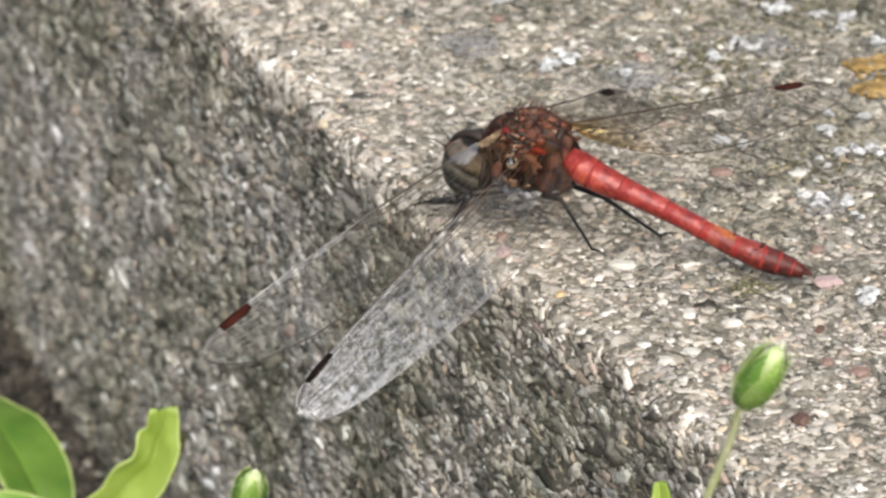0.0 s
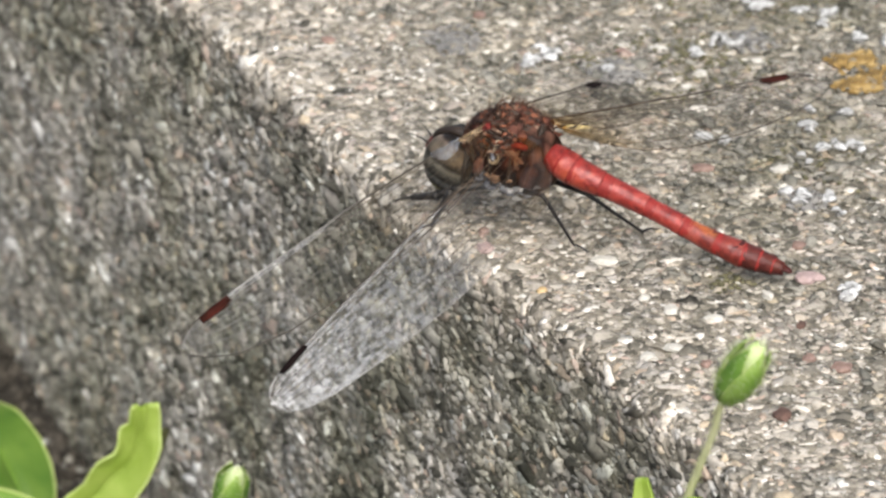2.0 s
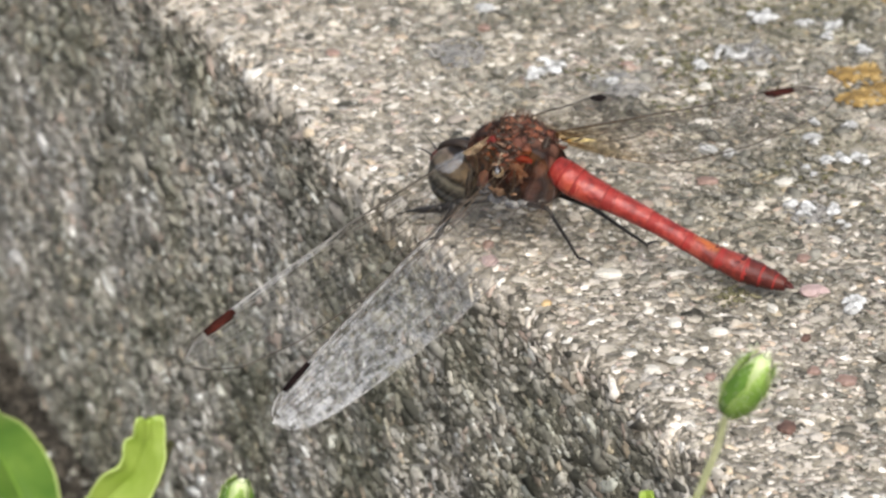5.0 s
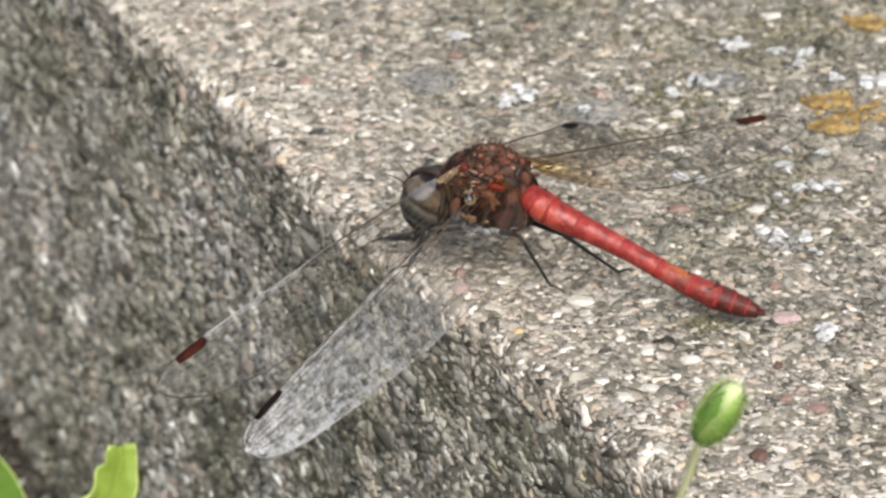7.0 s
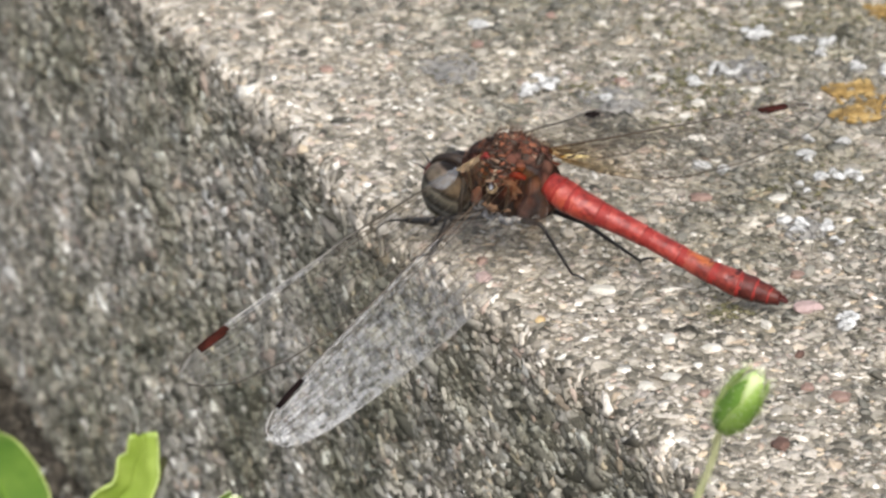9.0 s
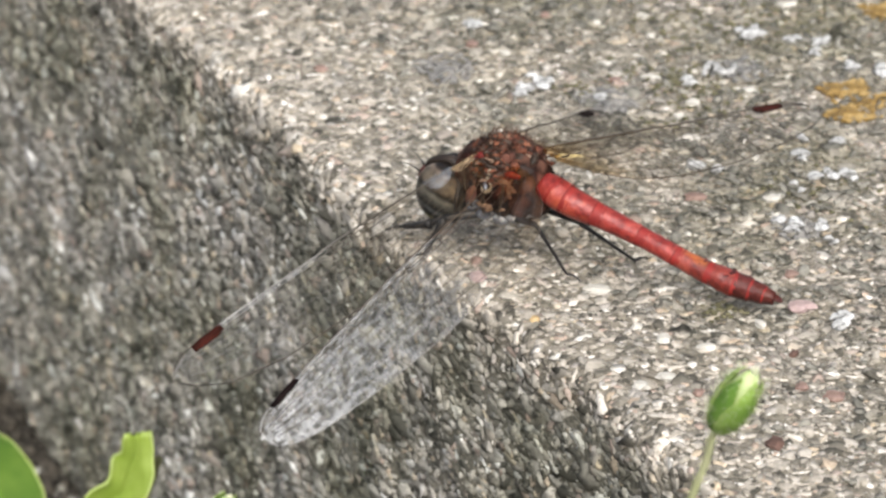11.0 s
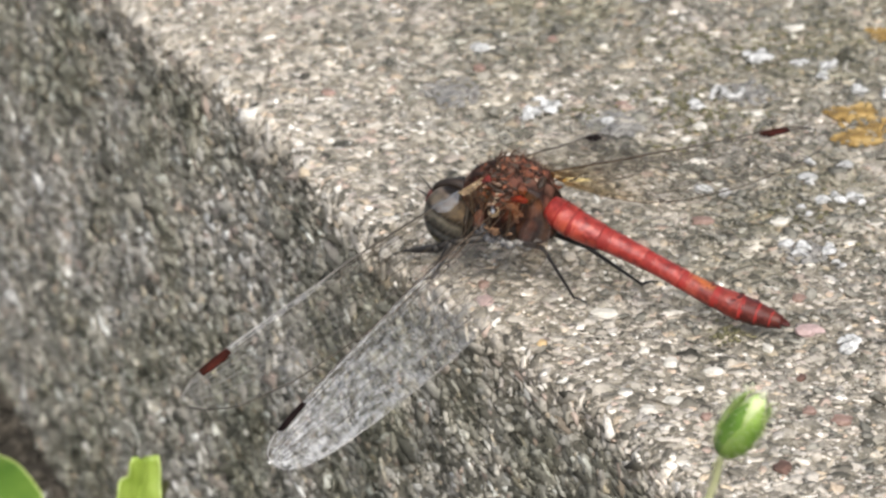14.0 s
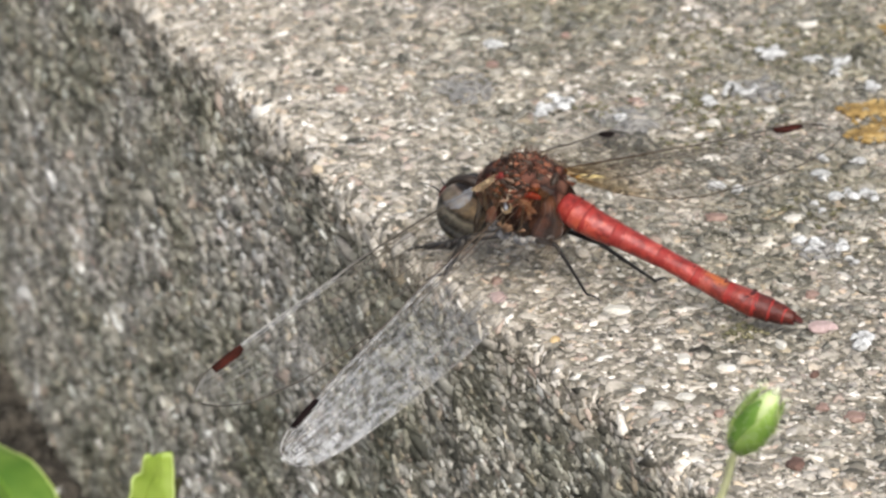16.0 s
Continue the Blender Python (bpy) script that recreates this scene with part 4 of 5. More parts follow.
    for x, y, z, r in [(2.4, 1.5, 4.0, (0.6, 0.45, 0.5)), (1.2, 1.8, 3.95, (0.6, 0.45, 0.42)), (-0.2, 1.7, 3.95, (0.65, 0.45, 0.40)), (-1.3, 1.5, 4.3, (0.65, 0.45, 0.38)), (-2.2, 0.9, 4.7, (0.5, 0.4, 0.35)), (-1.6, 1.2, 3.95, (0.5, 0.4, 0.35)), (0.5, 0.9, 3.8, (1.3, 0.8, 0.4)), (1.5, -1.0, 3.8, (1.2, 0.8, 0.4))]:
        v, f = blob((x, y, z), r, 3, None, 0.3)
        mesh_part("leg_base", mesh_from("leg_base", mm(v), f, MAT_BLUE), thorax, "blue grey waxy leg base")
    pieces = []
    for i in range(300):
        a, x = (rng.uniform(-1.5, 1.5), rng.uniform(-1.8, 3.6)) if i < 200 else (rng.uniform(-0.7, 0.5), rng.uniform(-1.4, 2.2))
        w = 2.35 * (1 - 0.06 * (x - 0.5) ** 2)
        p = np.array([x, w * math.sin(a), 6.2 + w * 1.26 * math.cos(a)])
        d = np.array([rng.normal() * 0.3, math.sin(a), math.cos(a)]) * rng.uniform(0.6, 1.3)
        pieces.append(loft([p, p + d * 0.6, p + d + [-0.2, 0, 0]], [0.035, 0.025, 0.008], 3))
    v, f = join(*pieces)
    tagged(mesh_part("bristles", mesh_from("bristles", mm(v), f, MAT_HAIR), thorax, "short brown bristles"), kind="stuff")

    # abdomen: ring after ring, a little flared at each joint
    axis = np.array([(-3.0, 0.05, 6.9), (-5.2, -0.25, 6.0), (-8.35, -1.2, 4.83), (-11.25, -1.95, 3.74), (-13.8, -2.5, 2.78), (-16.2, -3.15, 1.99), (-17.8, -3.75, 1.5), (-19.5, -4.35, 1.05)]) - np.array(ABDOMEN_AT)
    line = spline(axis, 241)
    girth = [0.95, 1.16, 1.08, 0.89, 0.79, 0.73, 0.72, 0.74, 0.80, 0.89, 0.93, 0.87, 0.72, 0.46]
    rad = np.interp(np.linspace(0, 1, 241), np.linspace(0, 1, len(girth)), girth)
    v, f = loft(line[::6], rad[::6] * 0.978, 20, 0.95)
    abdomen = mesh_part("abdomen", mesh_from("abdomen", mm(v), f, MAT_CORE), fly, "scarlet ringed abdomen, darker towards the tip", abdomen_pose(0, 0))
    cuts = [0, 14, 29, 52, 87, 121, 153, 183, 207, 226, 240]
    for a, b in zip(cuts[:-1], cuts[1:]):
        p = line[a:b + 1]
        k = np.linspace(0, 1, len(p))
        r = rad[a:b + 1] * (1.0 + 0.04 * k ** 5 - 0.05 * (1 - k) ** 4)
        r[0] *= 0.97
        v, f = loft(p, r, 20, 0.95, lump=0.025, caps=b == 240)
        mat = MAT_TAIL if a >= 183 else MAT_MID if a >= 121 else MAT_ABDOMEN
        mesh_part("ring", mesh_from("ring", mm(v), f, mat), abdomen, "dark red ring" if a >= 183 else "scarlet ring")
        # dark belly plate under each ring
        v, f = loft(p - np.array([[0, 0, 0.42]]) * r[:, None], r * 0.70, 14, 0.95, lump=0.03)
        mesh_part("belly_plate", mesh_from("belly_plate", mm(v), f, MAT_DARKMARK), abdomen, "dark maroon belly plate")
        # dark back marks and a raised joint at the end of each ring
        if 14 < b < 240:
            q, up = line[b], rad[b]
            v, f = loft(line[b - 2:b + 2], rad[b - 2:b + 2] * np.array([0.99, 1.012, 1.012, 0.97]), 20, 0.95, lump=0.03)
            mesh_part("joint", mesh_from("joint", mm(v), f, MAT_JOINT), abdomen, "thin dark joint")
            for dx, dy, k in ((0.35, 0.0, 1.0), (0.6, 0.42, 0.6), (0.6, -0.42, 0.6)):
                if dy and b < 130:
                    continue
                c = line[b] + (line[b - 6] - line[b]) * dx
                h = math.sqrt(max(0.05, 1 - dy * dy))
                v, f = blob((c[0], c[1] + dy * up, c[2] + up * 0.93 * h - 0.01), (0.22 * k * (1.7 if b > 180 else 1), 0.20 * k * (1.5 if b > 180 else 1), 0.05), 2, None, 0.5)
                mesh_part("back_mark", mesh_from("back_mark", mm(v), f, MAT_DARKMARK), abdomen, "dark mark on the back")
    end = line[-1]
    for s in (1, -1):
        v, f = loft(spline([end + [0.2, 0.14 * s, 0.1], end + [-0.35, 0.15 * s, 0.05], end + [-0.75, 0.06 * s, -0.1]], 7), [0.16, 0.17, 0.16, 0.14, 0.11, 0.07, 0.02], 8)
        mesh_part("tail_clasper", mesh_from("tail_clasper", mm(v), f, MAT_TAIL), abdomen, "small dark red tail clasper")

    # head: face, skull, two great eyes, antennae
    v, f = join(blob((-0.2, 0, -0.1), (1.3, 1.6, 1.75), 3, None, 0.05), blob((-1.0, 0, 0.75), (0.7, 1.3, 0.9), 3, None, 0.1))
    head = mesh_part("head", mesh_from("head", mm(v), f, MAT_SKULL), fly, "head with great dark eyes and a red face", head_pose(0, 0))
    v, f = join(blob((1.2, 0, -0.35), (0.95, 1.3, 1.35), 3, None, 0.1), blob((1.3, 0, 0.5), (0.8, 1.0, 0.8), 3, None, 0.1), blob((1.4, 0, -1.45), (0.7, 1.0, 0.6), 2))
    mesh_part("face", mesh_from("face", mm(v), f, MAT_FACE), head, "brick red face")
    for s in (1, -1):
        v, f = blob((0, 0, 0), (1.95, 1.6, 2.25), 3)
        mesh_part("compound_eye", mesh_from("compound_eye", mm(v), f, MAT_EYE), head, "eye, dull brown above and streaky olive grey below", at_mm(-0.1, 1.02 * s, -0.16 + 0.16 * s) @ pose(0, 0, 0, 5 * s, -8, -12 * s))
        tube_part("antenna", [(1.8, 0.35 * s, 0.9), (2.3, 0.55 * s, 1.4), (3.1, 0.85 * s, 1.8)], [0.10, 0.05, 0.02], MAT_LEG, head, "short black antenna", 6, 1.0, 7)
    tube_part("seam", [(1.55, 0, 0.85), (1.2, 0, 1.5), (0.5, 0, 1.98), (-0.4, 0, 2.12), (-1.1, 0, 1.85), (-1.7, 0, 1.1)], [0.16, 0.28, 0.34, 0.38, 0.45, 0.5], MAT_SKULL, head, "black seam between the eyes", 8, 1.0, 18)
    tube_part("eye_rim", [(-1.5, 0.3, 1.5), (-1.75, 1.1, 1.2), (-1.85, 1.9, 0.3), (-1.7, 2.1, -0.8), (-1.2, 1.7, -1.8)], [0.3, 0.3, 0.22, 0.2, 0.2], MAT_SKULL, head, "black rim behind the eye", 8, 1.0, 16)

    legs = []
    for hip, knee, ankle, toe in [((3.3, 1.3, 3.9), (5.0, 3.3, 2.6), (7.6, 3.37, 1.58), (9.7, 3.4, 0.5)), ((3.3, -0.6, 3.9), (5.6, -2.4, 3.4), (7.4, -3.0, 0.6), (8.6, -3.3, -0.3)),
                                  ((1.8, 1.5, 3.7), (3.4, 3.6, 3.7), (4.4, 4.8, 1.1), (5.2, 5.6, 0.75)), ((1.8, -1.2, 3.7), (2.4, -4.2, 4.6), (2.8, -5.6, 0.2), (3.2, -6.6, -0.7)),
                                  ((-0.6, 1.3, 3.9), (-4.12, 2.33, 5.1), (-4.9, 0.42, 0.42), (-5.8, 0.12, 0.1)), ((-0.6, -1.1, 3.9), (-5.1, -1.1, 3.85), (-7.2, -4.2, 0.0), (-7.05, -5.9, -0.65))]:
        legs.append(build_leg(fly, hip, knee, ankle, toe, rng, (2.3, 1.0, 1.9, 1.0, 1.05, 1.1)[len(legs)], (1.0, 1.0, 1.0, 1.0, 0.68, 0.60)[len(legs)]))

    wings = [build_wing("fore_wing", FORE, LENGTH, ROOT_FORE, wing_pose(ROOT_FORE, 29, 24, 3, 1), 1, fly, False),
             build_wing("fore_wing", FORE, LENGTH, ROOT_FORE, wing_pose(ROOT_FORE, 27, 24, 8, -1), -1, fly, False),
             build_wing("hind_wing", HIND, LENGTH, ROOT_HIND, wing_pose(ROOT_HIND, 10, 24, 2, 1), 1, fly, False, True),
             build_wing("hind_wing", HIND, LENGTH, ROOT_HIND, wing_pose(ROOT_HIND, -5, 15, 8, -1), -1, fly, True)]
    return fly, head, abdomen, wings, legs


fly, fly_head, fly_abdomen, fly_wings, fly_legs = build_dragonfly()


# ---- weeds at the foot of the kerb ----
def leaf_rows(ribs, half, face, cup=0.25, profile=None, wave=0.0, notch=0.0, n=30, k=9):
    """Rows of points across a blade along a midrib in metres; profile gives the half widths on both sides along it."""
    line = spline(ribs, n)
    face = np.array(face, float)
    rows = []
    for i in range(n):
        d = line[min(i + 1, n - 1)] - line[max(i - 1, 0)]
        d /= np.linalg.norm(d)
        side = np.cross(d, face)
        side /= np.linalg.norm(side)
        nn = np.cross(side, d)
        x = i / (n - 1)
        w = [half * math.sin(math.pi * min(1, 0.10 + 0.82 * x ** 0.85)) ** 0.75] * 2
        if profile:
            w = [half * float(np.interp(x, [p[0] for p in profile], [p[c] for p in profile])) for c in (1, 2)]
        row = []
        for j in range(-k, k + 1):
            y = j / k
            ww = w[0] if j < 0 else w[1]
            lift = cup * ww * abs(y) ** 1.3 - 0.07 * half * math.exp(-(y * 8) ** 2) + wave * half * math.sin(x * 9 + y * 2.5) * abs(y)
            lift += 0.03 * half * noise.noise(Vector((x * 9, y * 3, half * 900)))
            back = notch * max(0.0, x - 0.9) * 10 * max(0.0, 1 - abs(y + 0.15) * 2.5)
            row.append(line[i] + side * ww * y + nn * lift - d * back)
        rows.append(row)
    return np.array(rows)


def leaf_mesh(name, rows, material):
    """A blade with real thickness from its rows of points."""
    n, m = rows.shape[:2]
    faces = [(i * m + j, i * m + j + 1, (i + 1) * m + j + 1, (i + 1) * m + j) for i in range(n - 1) for j in range(m - 1)]
    me = bpy.data.meshes.new(name)
    me.from_pydata([tuple(x) for x in rows.reshape(-1, 3)], [], faces)
    bm = bmesh.new()
    bm.from_mesh(me)
    bmesh.ops.recalc_face_normals(bm, faces=bm.faces)
    bmesh.ops.solidify(bm, geom=list(bm.faces), thickness=0.00022)
    bm.to_mesh(me)
    bm.free()
    me.materials.append(material)
    me.shade_smooth()
    return me


def build_bud(parent, base, tip, radius, seed=1, core=None, hair=1.0):
    """A closed flower bud: downy overlapping sepals with pale rims round a bright petal tip."""
    rng = np.random.default_rng(seed)
    base, tip = Vector(base), Vector(tip)
    q = (tip - base).to_track_quat("Z", "Y").to_matrix().to_4x4()
    length = (tip - base).length
    m = Matrix.Translation(base) @ q
    zs = [0.0, 0.06, 0.18, 0.36, 0.56, 0.74, 0.88, 1.0]
    prof = [0.12, 0.52, 0.82, 1.0, 1.02, 0.94, 0.74, 0.42]
    v, f = loft([(0, 0, z * length * 0.97) for z in zs], [p * radius * 0.84 for p in prof], 14, 1.0, (1, 0, 0), lump=0.06)
    bud = mesh_part("bud", mesh_from("bud", v, f, core or MAT_PETAL), parent, "closed bud with a pale petal tip", m)
    hairs = []
    for k in range(5):
        a0 = 2 * math.pi * k / 5 + 0.35
        top = (0.90, 0.99, 0.92, 0.98, 0.94)[k]
        swell = 1.0 + 0.10 * (k % 2)
        pts, rims = [], ([], [])
        for i in range(15):
            x = i / 14
            r = float(np.interp(x * top, zs, prof)) * radius * swell
            span = 0.86 * (1 - x ** 2.6) ** 0.8 + 0.02
            for j in range(-4, 5):
                a = a0 + span * j / 4
                rr = r * (1 + 0.10 * (1 - (j / 4) ** 2)) * (1 + 0.03 * rng.normal() * (0 < i < 14)) + 0.00005
                pts.append((rr * math.cos(a), rr * math.sin(a), x * top * length))
                if abs(j) == 4 and i > 1:
                    rims[j > 0].append((pts[-1][0] * 1.02, pts[-1][1] * 1.02, pts[-1][2]))
                if i > 0 and rng.random() < 0.45:
                    d = Vector((math.cos(a), math.sin(a), rng.uniform(0.1, 0.9))).normalized() * rng.uniform(0.0003, 0.0006) * hair
                    p = Vector(pts[-1])
                    hairs.append(loft([p, p + d], [0.000028, 0.00001], 3))
        faces = [(i * 9 + j, i * 9 + j + 1, (i + 1) * 9 + j + 1, (i + 1) * 9 + j) for i in range(14) for j in range(8)]
        mesh_part("sepal", mesh_from("sepal", pts, faces, MAT_SEPAL if k % 2 else MAT_SEPAL_DARK), bud, "downy green sepal")
        for rim in rims:
            v, f = loft(rim, np.linspace(0.000035, 0.00002, len(rim)), 5)
            mesh_part("sepal_rim", mesh_from("sepal_rim", v, f, MAT_FRINGE), bud, "pale sepal rim")
    v, f = join(*hairs)
    tagged(mesh_part("down", mesh_from("down", v, f, MAT_DOWN), bud, "fine white down"), kind="stuff")
    # withered petal tip that sticks out
    for k in range(3):
        d = Vector((rng.normal() * 0.25, rng.normal() * 0.25, 1.0)).normalized() * length * 0.13
        e = Vector((0, 0, length * 0.93))
        v, f = loft([e, e + d * 0.6, e + d], [radius * 0.20, radius * 0.17, radius * 0.05], 6, 0.4)
        mesh_part("petal", mesh_from("petal", v, f, MAT_DOWN), bud, "whitish petal tip")
    return bud


def stem_part(parent, pts, r0, r1, hairs=0):
    p = spline(pts, 24) * MM
    v, f = loft(p, np.linspace(r0, r1, 24) * MM, 8, 1.0, (1, 0.2, 0.1))
    pieces = [(v, f)]
    rng = np.random.default_rng(int(abs(pts[0][0]) * 10))
    for i in range(hairs):
        a = p[rng.integers(4, 23)] + rng.normal(size=3) * r1 * 0.5 * MM
        d = rng.normal(size=3)
        pieces.append(loft([a, a + d / np.linalg.norm(d) * 0.0005], [0.00003, 0.00001], 3))
    v, f = join(*pieces)
    return mesh_part("stem", mesh_from("stem", v, f, MAT_STEM), parent, "thin pale green stem")


def build_weeds():
    soil = SOIL / MM
    bud_weed = empty("chickweed", at_mm(10.0, -42.0, soil))
    tagged(bud_weed, "budding chickweed stem rising in front of the kerb", "plant")

    def rel(p, o):
        return tuple(a - b for a, b in zip(p, o))

    o = (10.0, -42.0, soil)
    stem_part(bud_weed, [rel(p, o) for p in [(10.0, -42.0, soil - 2), (11.5, -45, -30), (14.3, -50.5, -2), (15.45, -52.41, 5.41), (16.06, -53.65, 8.38), (16.82, -55.22, 11.85), (17.15, -56.42, 14.55)]], 0.30, 0.20, 220)
    build_bud(bud_weed, [a * MM for a in rel((17.15, -56.4, 14.4), o)], [a * MM for a in rel((19.25, -58.1, 19.0), o)], 0.00100)
    for ribs, half, face in [([(15.0, -51.7, 3.2), (15.5, -52.6, 4.7), (16.1, -53.7, 5.7), (16.8, -55.1, 5.7)], 0.0008, (0.2, -0.8, 0.6)),
                             ([(14.6, -51.0, -0.5), (14.0, -49.6, 0.2), (13.3, -48.0, 2.2), (13.0, -47.3, 4.4)], 0.0009, (-0.3, -0.9, 0.3))]:
        me = leaf_mesh("leaf", leaf_rows(np.array([rel(p, o) for p in ribs]) * MM, half, face, 0.3), MAT_LEAF_PALE)
        mesh_part("leaf", me, bud_weed, "small pale green leaf")

    o = (-14.0, 6.0, soil)
    small = empty("chickweed", at_mm(*o))
    tagged(small, "short chickweed shoot with one closed bud by the kerb face", "plant")
    stem_part(small, [rel(p, o) for p in [(-14.0, 6.0, soil - 2), (-13.6, 5.5, -42), (-14.9, 8.5, -32), (-15.28, 9.4, -28.5)]], 0.6, 0.4, 40)
    build_bud(small, [a * MM for a in rel((-15.3, 9.5, -28.9), o)], [a * MM for a in rel((-14.25, 8.1, -24.5), o)], 0.00112, 2, MAT_PETAL, 0.4)

    o = (-31.0, 42.0, soil)
    weed = empty("broadleaf_weed", at_mm(*o))
    tagged(weed, "broad-leaved green weed growing at the foot of the kerb", "plant")
    stem_part(weed, [rel(p, o) for p in [(-31.0, 42.0, soil - 2), (-31.2, 38.0, -48), (-28.6, 29.0, -43.5), (-28.6, 24.6, -39.0)]], 0.8, 0.4)
    curled = [(0, 0.40, 1.0), (0.26, 0.48, 0.95), (0.42, 0.62, 0.80), (0.56, 0.48, 0.62), (0.68, 0.52, 0.60), (0.78, 0.60, 0.60), (0.86, 0.42, 0.44), (0.97, 0.40, 0.38), (1, 0.34, 0.36)]
    for ribs, half, face, mat, cup, profile, wave, notch, label in [
        ([(-33.2, 44.3, -48.8), (-35.5, 49.1, -46.0), (-38.7, 55.6, -44.6), (-42.9, 64.2, -45.9)], 0.0037, (0.5, -0.5, 0.75), MAT_LEAF, 0.16, None, 0.03, 0.0, "mid green leaf with a creased midrib"),
        ([(-31.5, 42.0, -47.4), (-33.9, 42.0, -46.6), (-36.3, 42.0, -45.7), (-39.1, 42.0, -44.8)], 0.0012, (0.1, -0.8, 0.6), MAT_LEAF_FRESH, 0.2, None, 0.05, 0.0, "small fresh green leaf folded over"),
        ([(-29.6, 24.0, -38.6), (-28.4, 24.0, -37.3), (-26.2, 24.0, -35.5), (-25.1, 24.0, -34.2), (-23.7, 24.0, -32.8), (-22.96, 24.0, -31.5), (-22.6, 24.0, -30.3), (-22.2, 24.0, -29.1), (-22.1, 24.0, -27.3)], 0.0029, (0.1, -1.0, 0.35), MAT_LEAF_PALE, 0.36, curled, 0.10, 0.0004, "yellow green curled leaf with a notched tip")]:
        rows = leaf_rows(np.array([rel(p, o) for p in ribs]) * MM, half, face, cup, profile, wave, notch)
        blade = mesh_part("leaf", leaf_mesh("leaf", rows, mat), weed, label)
        for side in (0, -1):
            v, f = loft(rows[:, side], [0.00011] * len(rows), 6, lump=0.4)
            mesh_part("leaf_edge", mesh_from("leaf_edge", v, f, MAT_FRINGE), blade, "pale downy edge")
        mid = rows[2:-3, rows.shape[1] // 2]
        v, f = loft(mid, np.linspace(0.00012, 0.00005, len(mid)), 6)
        mesh_part("midrib", mesh_from("midrib", v, f, MAT_LEAF_FRESH if mat is MAT_LEAF else mat), blade, "sunken midrib")
    # added blade that makes the dark strip right of the curled leaf
    ribs = [(-28.0, 25.2, -41.5), (-26.0, 25.2, -38.6), (-23.7, 25.2, -35.6), (-21.9, 25.2, -33.0), (-20.6, 25.2, -30.2)]
    mesh_part("leaf", leaf_mesh("leaf", leaf_rows(np.array([rel(p, o) for p in ribs]) * MM, 0.0008, (0.2, -1.0, 0.2), 0.3, None, 0.1), MAT_LEAF_DARK), weed, "dark olive blade")


build_weeds()


# ---- growth on the kerb top: along, inwards, size in millimetres ----
def on_kerb(s, q):
    p, n = surface(s * MM, q * MM)
    return KERB @ Vector(p)


def build_white_lichen(s, q, size, seed, ridge=False):
    """A peeling rosette: dark crust, bright upturned lobes with hollow shade beneath."""
    rng = np.random.default_rng(seed)
    o = on_kerb(s, q)
    v, f = blob((0, 0, 0.16), (size * 0.5, size * 0.4, 0.16), 2, None, 0.5)
    ob = new("lichen", mesh_from("lichen", mm(v), f, MAT_CRUST))
    ob.matrix_basis = Matrix.Translation(o)
    tagged(ob, "pale grey crusty lichen rosette on the kerb", "lichen", "white lichens on the kerb")
    if ridge:
        # one long wavy ridge
        path = [(-1.2, -0.9, 0.40), (-0.95, 0.0, 0.65), (-0.6, 0.75, 0.7), (-0.15, 0.5, 0.6), (0.1, -0.3, 0.45), (0.6, -0.6, 0.5), (1.1, -0.2, 0.6), (1.3, 0.6, 0.7)]
        v, f = loft(spline(path, 30), [0.20 + 0.12 * math.sin(i * 0.1) + 0.05 * math.sin(i * 1.7) for i in range(30)], 8, 0.7, lump=0.3)
        mesh_part("lobe", mesh_from("lobe", mm(v), f, MAT_LICHEN_GREY), ob, "wavy raised ridge")
        size = 0.3
    for i in range(1 + int(3.5 * size)):
        # lobes lie mostly along one way, their far rim raised
        x, y = rng.normal() * size * 0.42, rng.normal() * size * 0.55
        k = rng.uniform(0.30, 0.62) * (0.7 + 0.25 * size)
        t = Euler((rng.uniform(0.2, 0.7), rng.normal() * 0.2, rng.normal() * 0.35)).to_matrix()
        v, f = blob((x, y, 0.42), (k, k * 0.75, 0.13), 2, t, 0.35)
        mesh_part("lobe", mesh_from("lobe", mm(v), f, MAT_LICHEN), ob)
        if i % 2 == 0:
            turn = rng.normal() * 0.5
            path = [(x + k * 1.3 * (j / 3 - 1) * math.cos(turn), y + k * (j / 3 - 1) * math.sin(turn) - 0.25, 0.34 + 0.22 * math.sin(j * 0.5) + rng.uniform(0, 0.08)) for j in range(7)]
            w = rng.uniform(0.09, 0.16)
            v, f = loft(path, [w * 0.5, w, w * 1.2, w, w * 1.3, w, w * 0.4], 6, 0.7)
            mesh_part("lobe", mesh_from("lobe", mm(v), f, MAT_LICHEN), ob)


def build_granules(name, label, category, group, material, s, q, rs, rq, count, grain, seed, flat=0.8):
    rng = np.random.default_rng(seed)
    o = on_kerb(s, q)
    pieces = []
    for i in range(count):
        x, y = np.clip(rng.normal(size=2), -1.6, 1.6) * 0.62
        p = on_kerb(s + x * rs, q + y * rq) - o
        k = grain * rng.uniform(0.6, 1.4)
        pieces.append(blob((p.x / MM, p.y / MM, p.z / MM + 0.22), (k, k, k * flat), 1, Euler((0, 0, rng.uniform(0, 6))).to_matrix(), 0.0))
    v, f = join(*pieces)
    ob = new(name, mesh_from(name, mm(v), f, material))
    ob.matrix_basis = Matrix.Translation(o)
    tagged(ob, label, category, group)


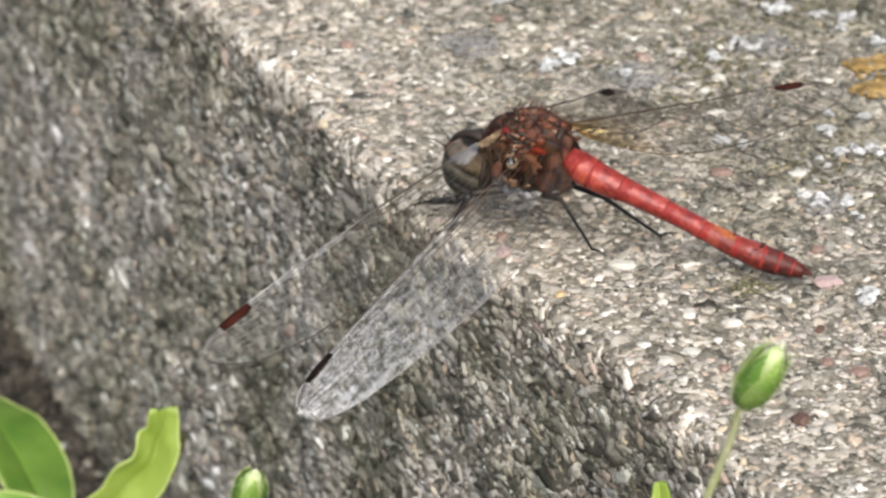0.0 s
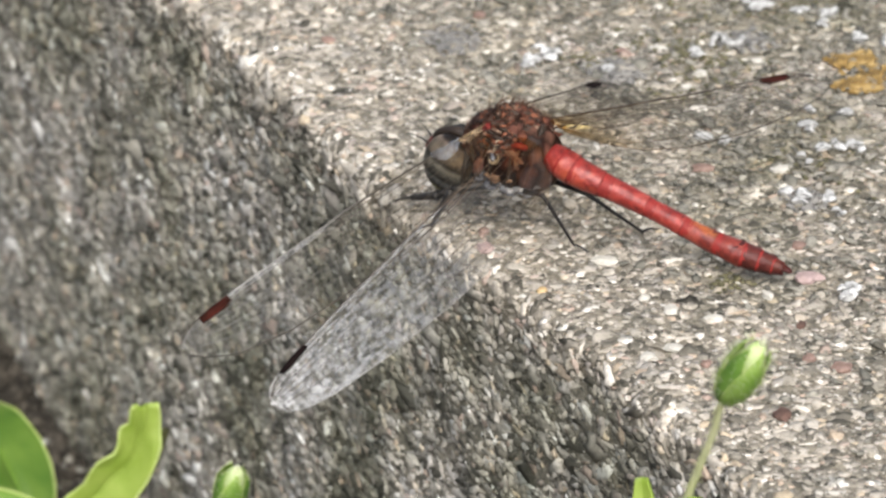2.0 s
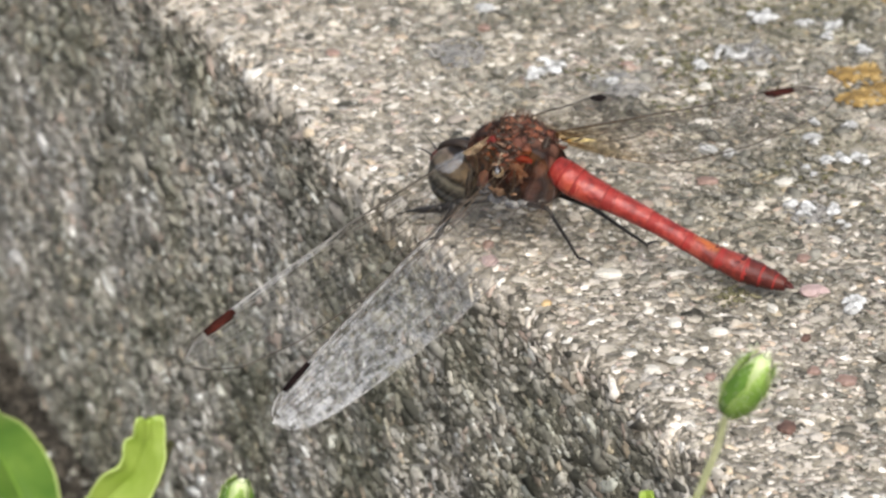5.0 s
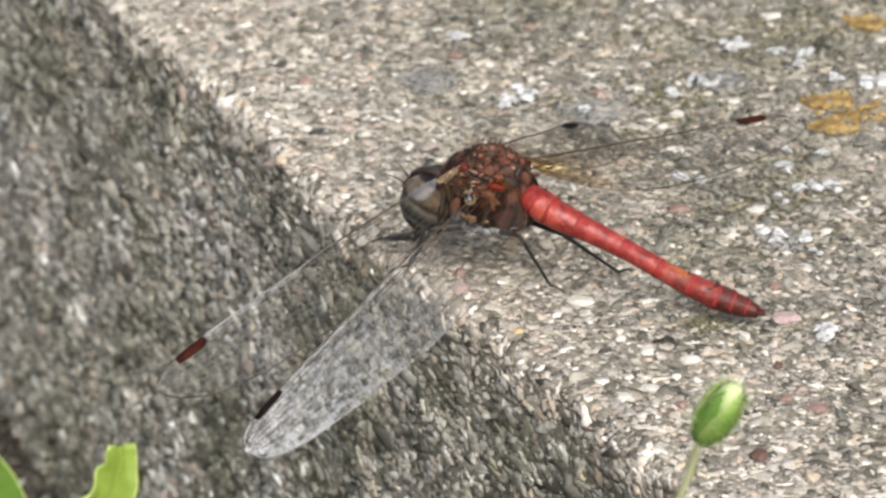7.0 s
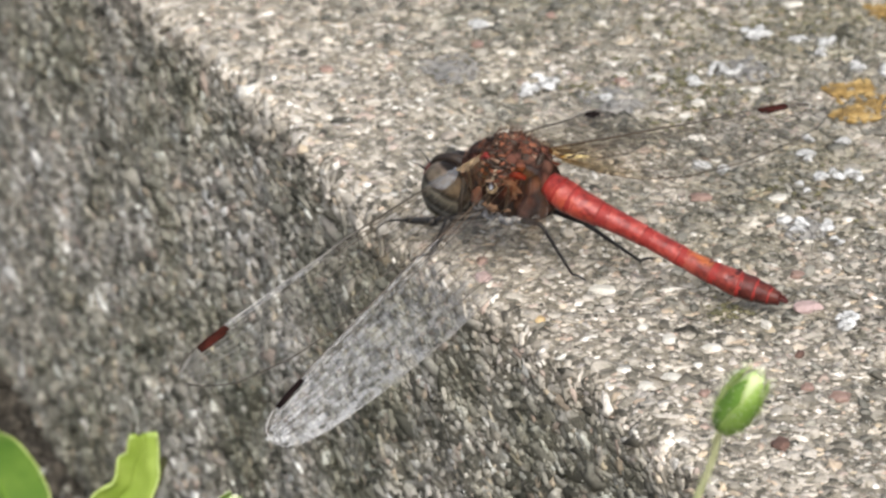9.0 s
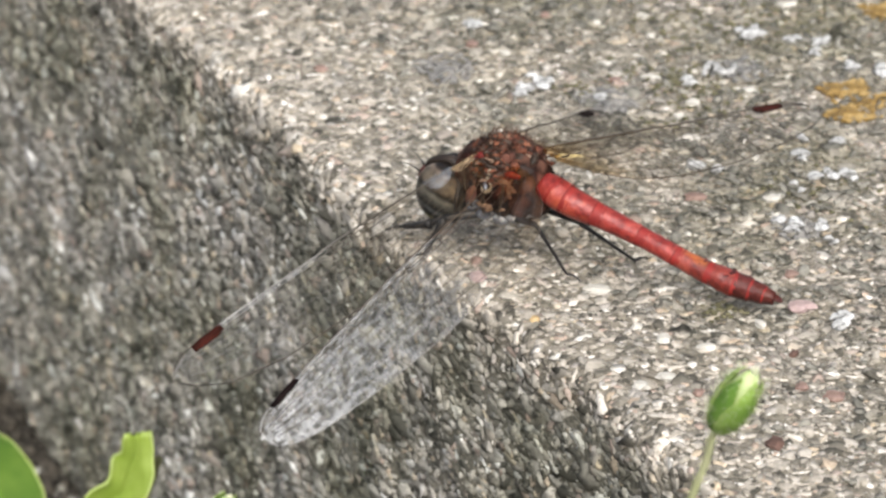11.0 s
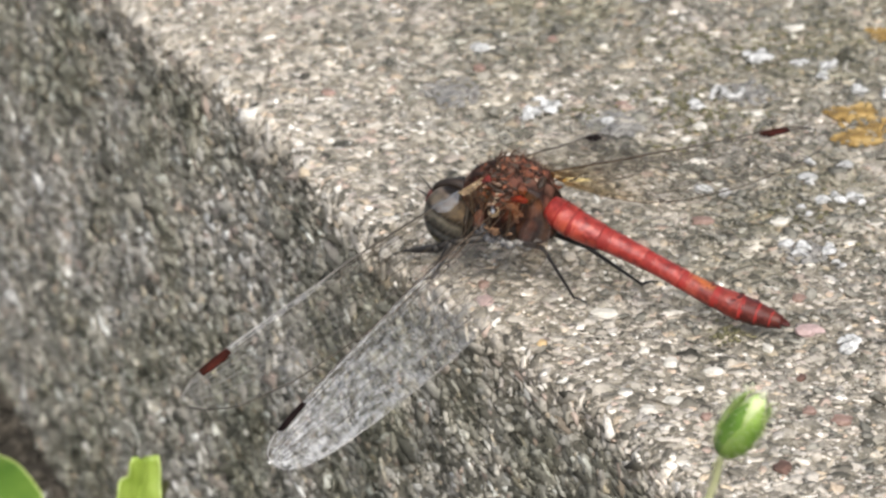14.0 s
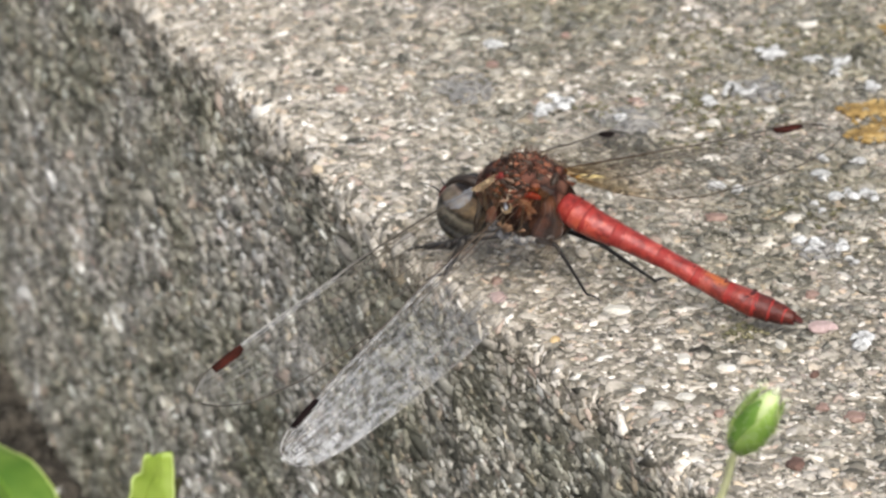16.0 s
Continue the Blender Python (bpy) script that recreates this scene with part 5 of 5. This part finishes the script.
def build_growth():
    for i, (s, q, size) in enumerate([(-22.5, 20.6, 1.6), (-18.0, 34.2, 1.7), (-16.9, 31.0, 0.6), (-23.4, 40.3, 1.4), (-20.9, 42.3, 0.7), (-19.2, 44.2, 1.0), (-17.4, 42.7, 0.8),
                                      (-13.1, 43.3, 0.9), (-2.6, 23.5, 0.75), (-1.4, 24.7, 0.6), (-1.5, 32.0, 0.7), (-3.5, 33.4, 0.5), (-2.0, 35.7, 0.6), (2.4, 30.7, 0.75),
                                      (2.7, 32.1, 0.8), (3.3, 28.9, 0.5), (3.5, 33.0, 0.7), (9.2, 25.1, 1.1), (10.0, 27.0, 0.8), (12.3, 26.4, 0.5), (23.5, 20.7, 1.4),
                                      (-34.2, 21.4, 1.0), (-21.2, 19.0, 0.7), (-39.1, 38.8, 2.6), (-37.9, 43.6, 0.7), (-32.0, 52.6, 0.9), (-29.7, 57.6, 1.7), (-21.2, 53.6, 0.9),
                                      (-12.3, 45.4, 1.9), (-17.4, 23.5, 0.5)]):
        build_white_lichen(s, q, size, 40 + i, i == 1)
    for i, (s, q, rs, rq, n) in enumerate([(-10.7, 40.7, 1.2, 1.4, 79), (-10.5, 41.7, 1.2, 1.4, 79), (-6.6, 38.8, 1.1, 1.4, 79), (-6.4, 39.6, 1.2, 1.5, 79), (-7.8, 42.2, 1.4, 3.0, 79), (-23.6, 52.3, 1.6, 1.6, 86)]):
        build_granules("orange_lichen", "granular ochre yellow lichen patch on the kerb", "lichen", "orange lichens on the kerb", MAT_ORANGE, s, q, rs, rq, n, 0.26, 70 + i, 0.6)
    for i, (s, q, rs, rq, n) in enumerate([(-18.2, 30.8, 3.0, 2.0, 90), (-30.0, 36.0, 5.0, 3.0, 90), (-26.0, 44.0, 4.0, 4.0, 90), (18.3, 13.8, 1.2, 1.0, 40), (-12.0, 30.0, 4.0, 4.0, 80), (6.0, 30.5, 4.0, 3.0, 60), (-20.0, 26.0, 3.0, 3.0, 60)]):
        build_granules("moss", "thin olive green moss flecks between the grains", "moss", "moss on the kerb", MAT_MOSS, s, q, rs * 1.4, rq * 1.4, n, 0.20, 90 + i, 0.35)
    for i, (s, q, rs, rq, n) in enumerate([(-16.8, 23.7, 2.6, 1.6, 110), (-28.0, 15.8, 2.5, 2.0, 90), (9.6, 25.0, 1.5, 1.4, 60), (-17.5, 36.0, 2.0, 1.5, 60)]):
        build_granules("dark_lichen", "flat dark grey lichen crust on the kerb", "lichen", "dark lichens on the kerb", MAT_CRUST, s, q, rs, rq, n * 2, 0.24, 120 + i, 0.3)


def build_specks():
    """Tiny dark lichen specks that dull the older part of the top."""
    rng = np.random.default_rng(77)
    c, m = [], []
    while len(c) < 2600:
        s, q = rng.uniform(-0.055, 0.050), rng.uniform(0.004, 0.062)
        if not in_reach(s, q) or rng.random() > (q * 1000 - 3) / 34 * (0.35 + 1.3 * max(0.0, 0.3 + noise.noise(Vector((s * 130, q * 130, 5.0))))):
            continue
        p, nn = surface(s, q)
        c.append((p[0], p[1], p[2] + 0.00019))
        m.append(nn)
    m = np.array(m) + rng.normal(size=(len(m), 3)) * 0.3
    m /= np.linalg.norm(m, axis=1)[:, None]
    me = scatter_mesh("lichen_specks", np.array(c), m, 0.00027 * np.exp(rng.normal(size=len(c)) * 0.35), rng.uniform(0.22, 0.4, len(c)), rng, 1, MAT_SPECK, 0.5)
    ob = new("lichen_specks", me)
    ob.matrix_basis = KERB
    tagged(ob, "tiny grey green lichen specks spread over the kerb top", "lichen", kind="stuff")


build_growth()
build_specks()
build_grains(kerb)
build_pebbles(kerb)
build_chips(kerb)


# ---- what moves: the head turns, wings and abdomen shift a little ----
def motions():
    def wing_rows(root, side, tilt, rows):
        return [(t, wing_pose(root, a, b, tilt, side)) for t, a, b in rows]

    walk(fly_head, [(t, head_pose(y, r, p)) for t, y, r, p in [
        (0.0, 14, -3, 0), (8.85, 14, -3, 0), (9.0, 13, -5, 0.22), (9.2, 12, -5, 0.3), (11.2, 14, -3, 0), (12.97, 14, -3, 0),
        (13.1, 35, -2, 0), (13.75, 37, -2, 0), (14.05, 14, -3, 0), (16.0, 14, -3, 0)]])
    walk(fly_legs[0], [(t, at_mm(3.3, 1.3, 3.9) @ pose(0, 0, 0, 0, p, 0)) for t, p in [(0.0, 0), (8.85, 0), (9.0, -6), (9.2, -7), (11.2, 0), (16.0, 0)]])
    walk(fly_abdomen, [(t, abdomen_pose(y, p)) for t, y, p in [(0.0, 4.0, -2.0), (1.2, 4.0, -2.0), (1.5, -1.5, 2.6), (2.0, 2.6, -1.6), (3.2, 2.6, -1.6), (5.3, 0.6, -1.1), (7.0, 0.6, -0.9), (7.7, 0.6, -0.4), (16.0, 0.6, -0.4)]])
    walk(fly_wings[0], wing_rows(ROOT_FORE, 1, 3, [(0.0, 29.0, 24.8), (1.2, 29.0, 24.8), (2.0, 29.3, 24.2), (16.0, 29.4, 24.2)]))
    walk(fly_wings[1], wing_rows(ROOT_FORE, -1, 8, [(0.0, 28.3, 24.7), (1.2, 28.3, 24.7), (1.8, 27.3, 24.1), (16.0, 27.3, 24.1)]))
    walk(fly_wings[2], wing_rows(ROOT_HIND, 1, 2, [(0.0, 6.3, 21.8), (1.2, 6.3, 21.8), (1.5, 8.8, 20.9), (2.0, 8.3, 21.7), (3.2, 8.3, 21.7), (5.3, 10.6, 24.2), (16.0, 10.6, 24.2)]))
    walk(fly_wings[3], wing_rows(ROOT_HIND, -1, 8, [(0.0, -4.2, 15.9), (1.5, -4.2, 15.9), (1.9, -5.2, 15.0), (16.0, -5.2, 15.0)]))


motions()
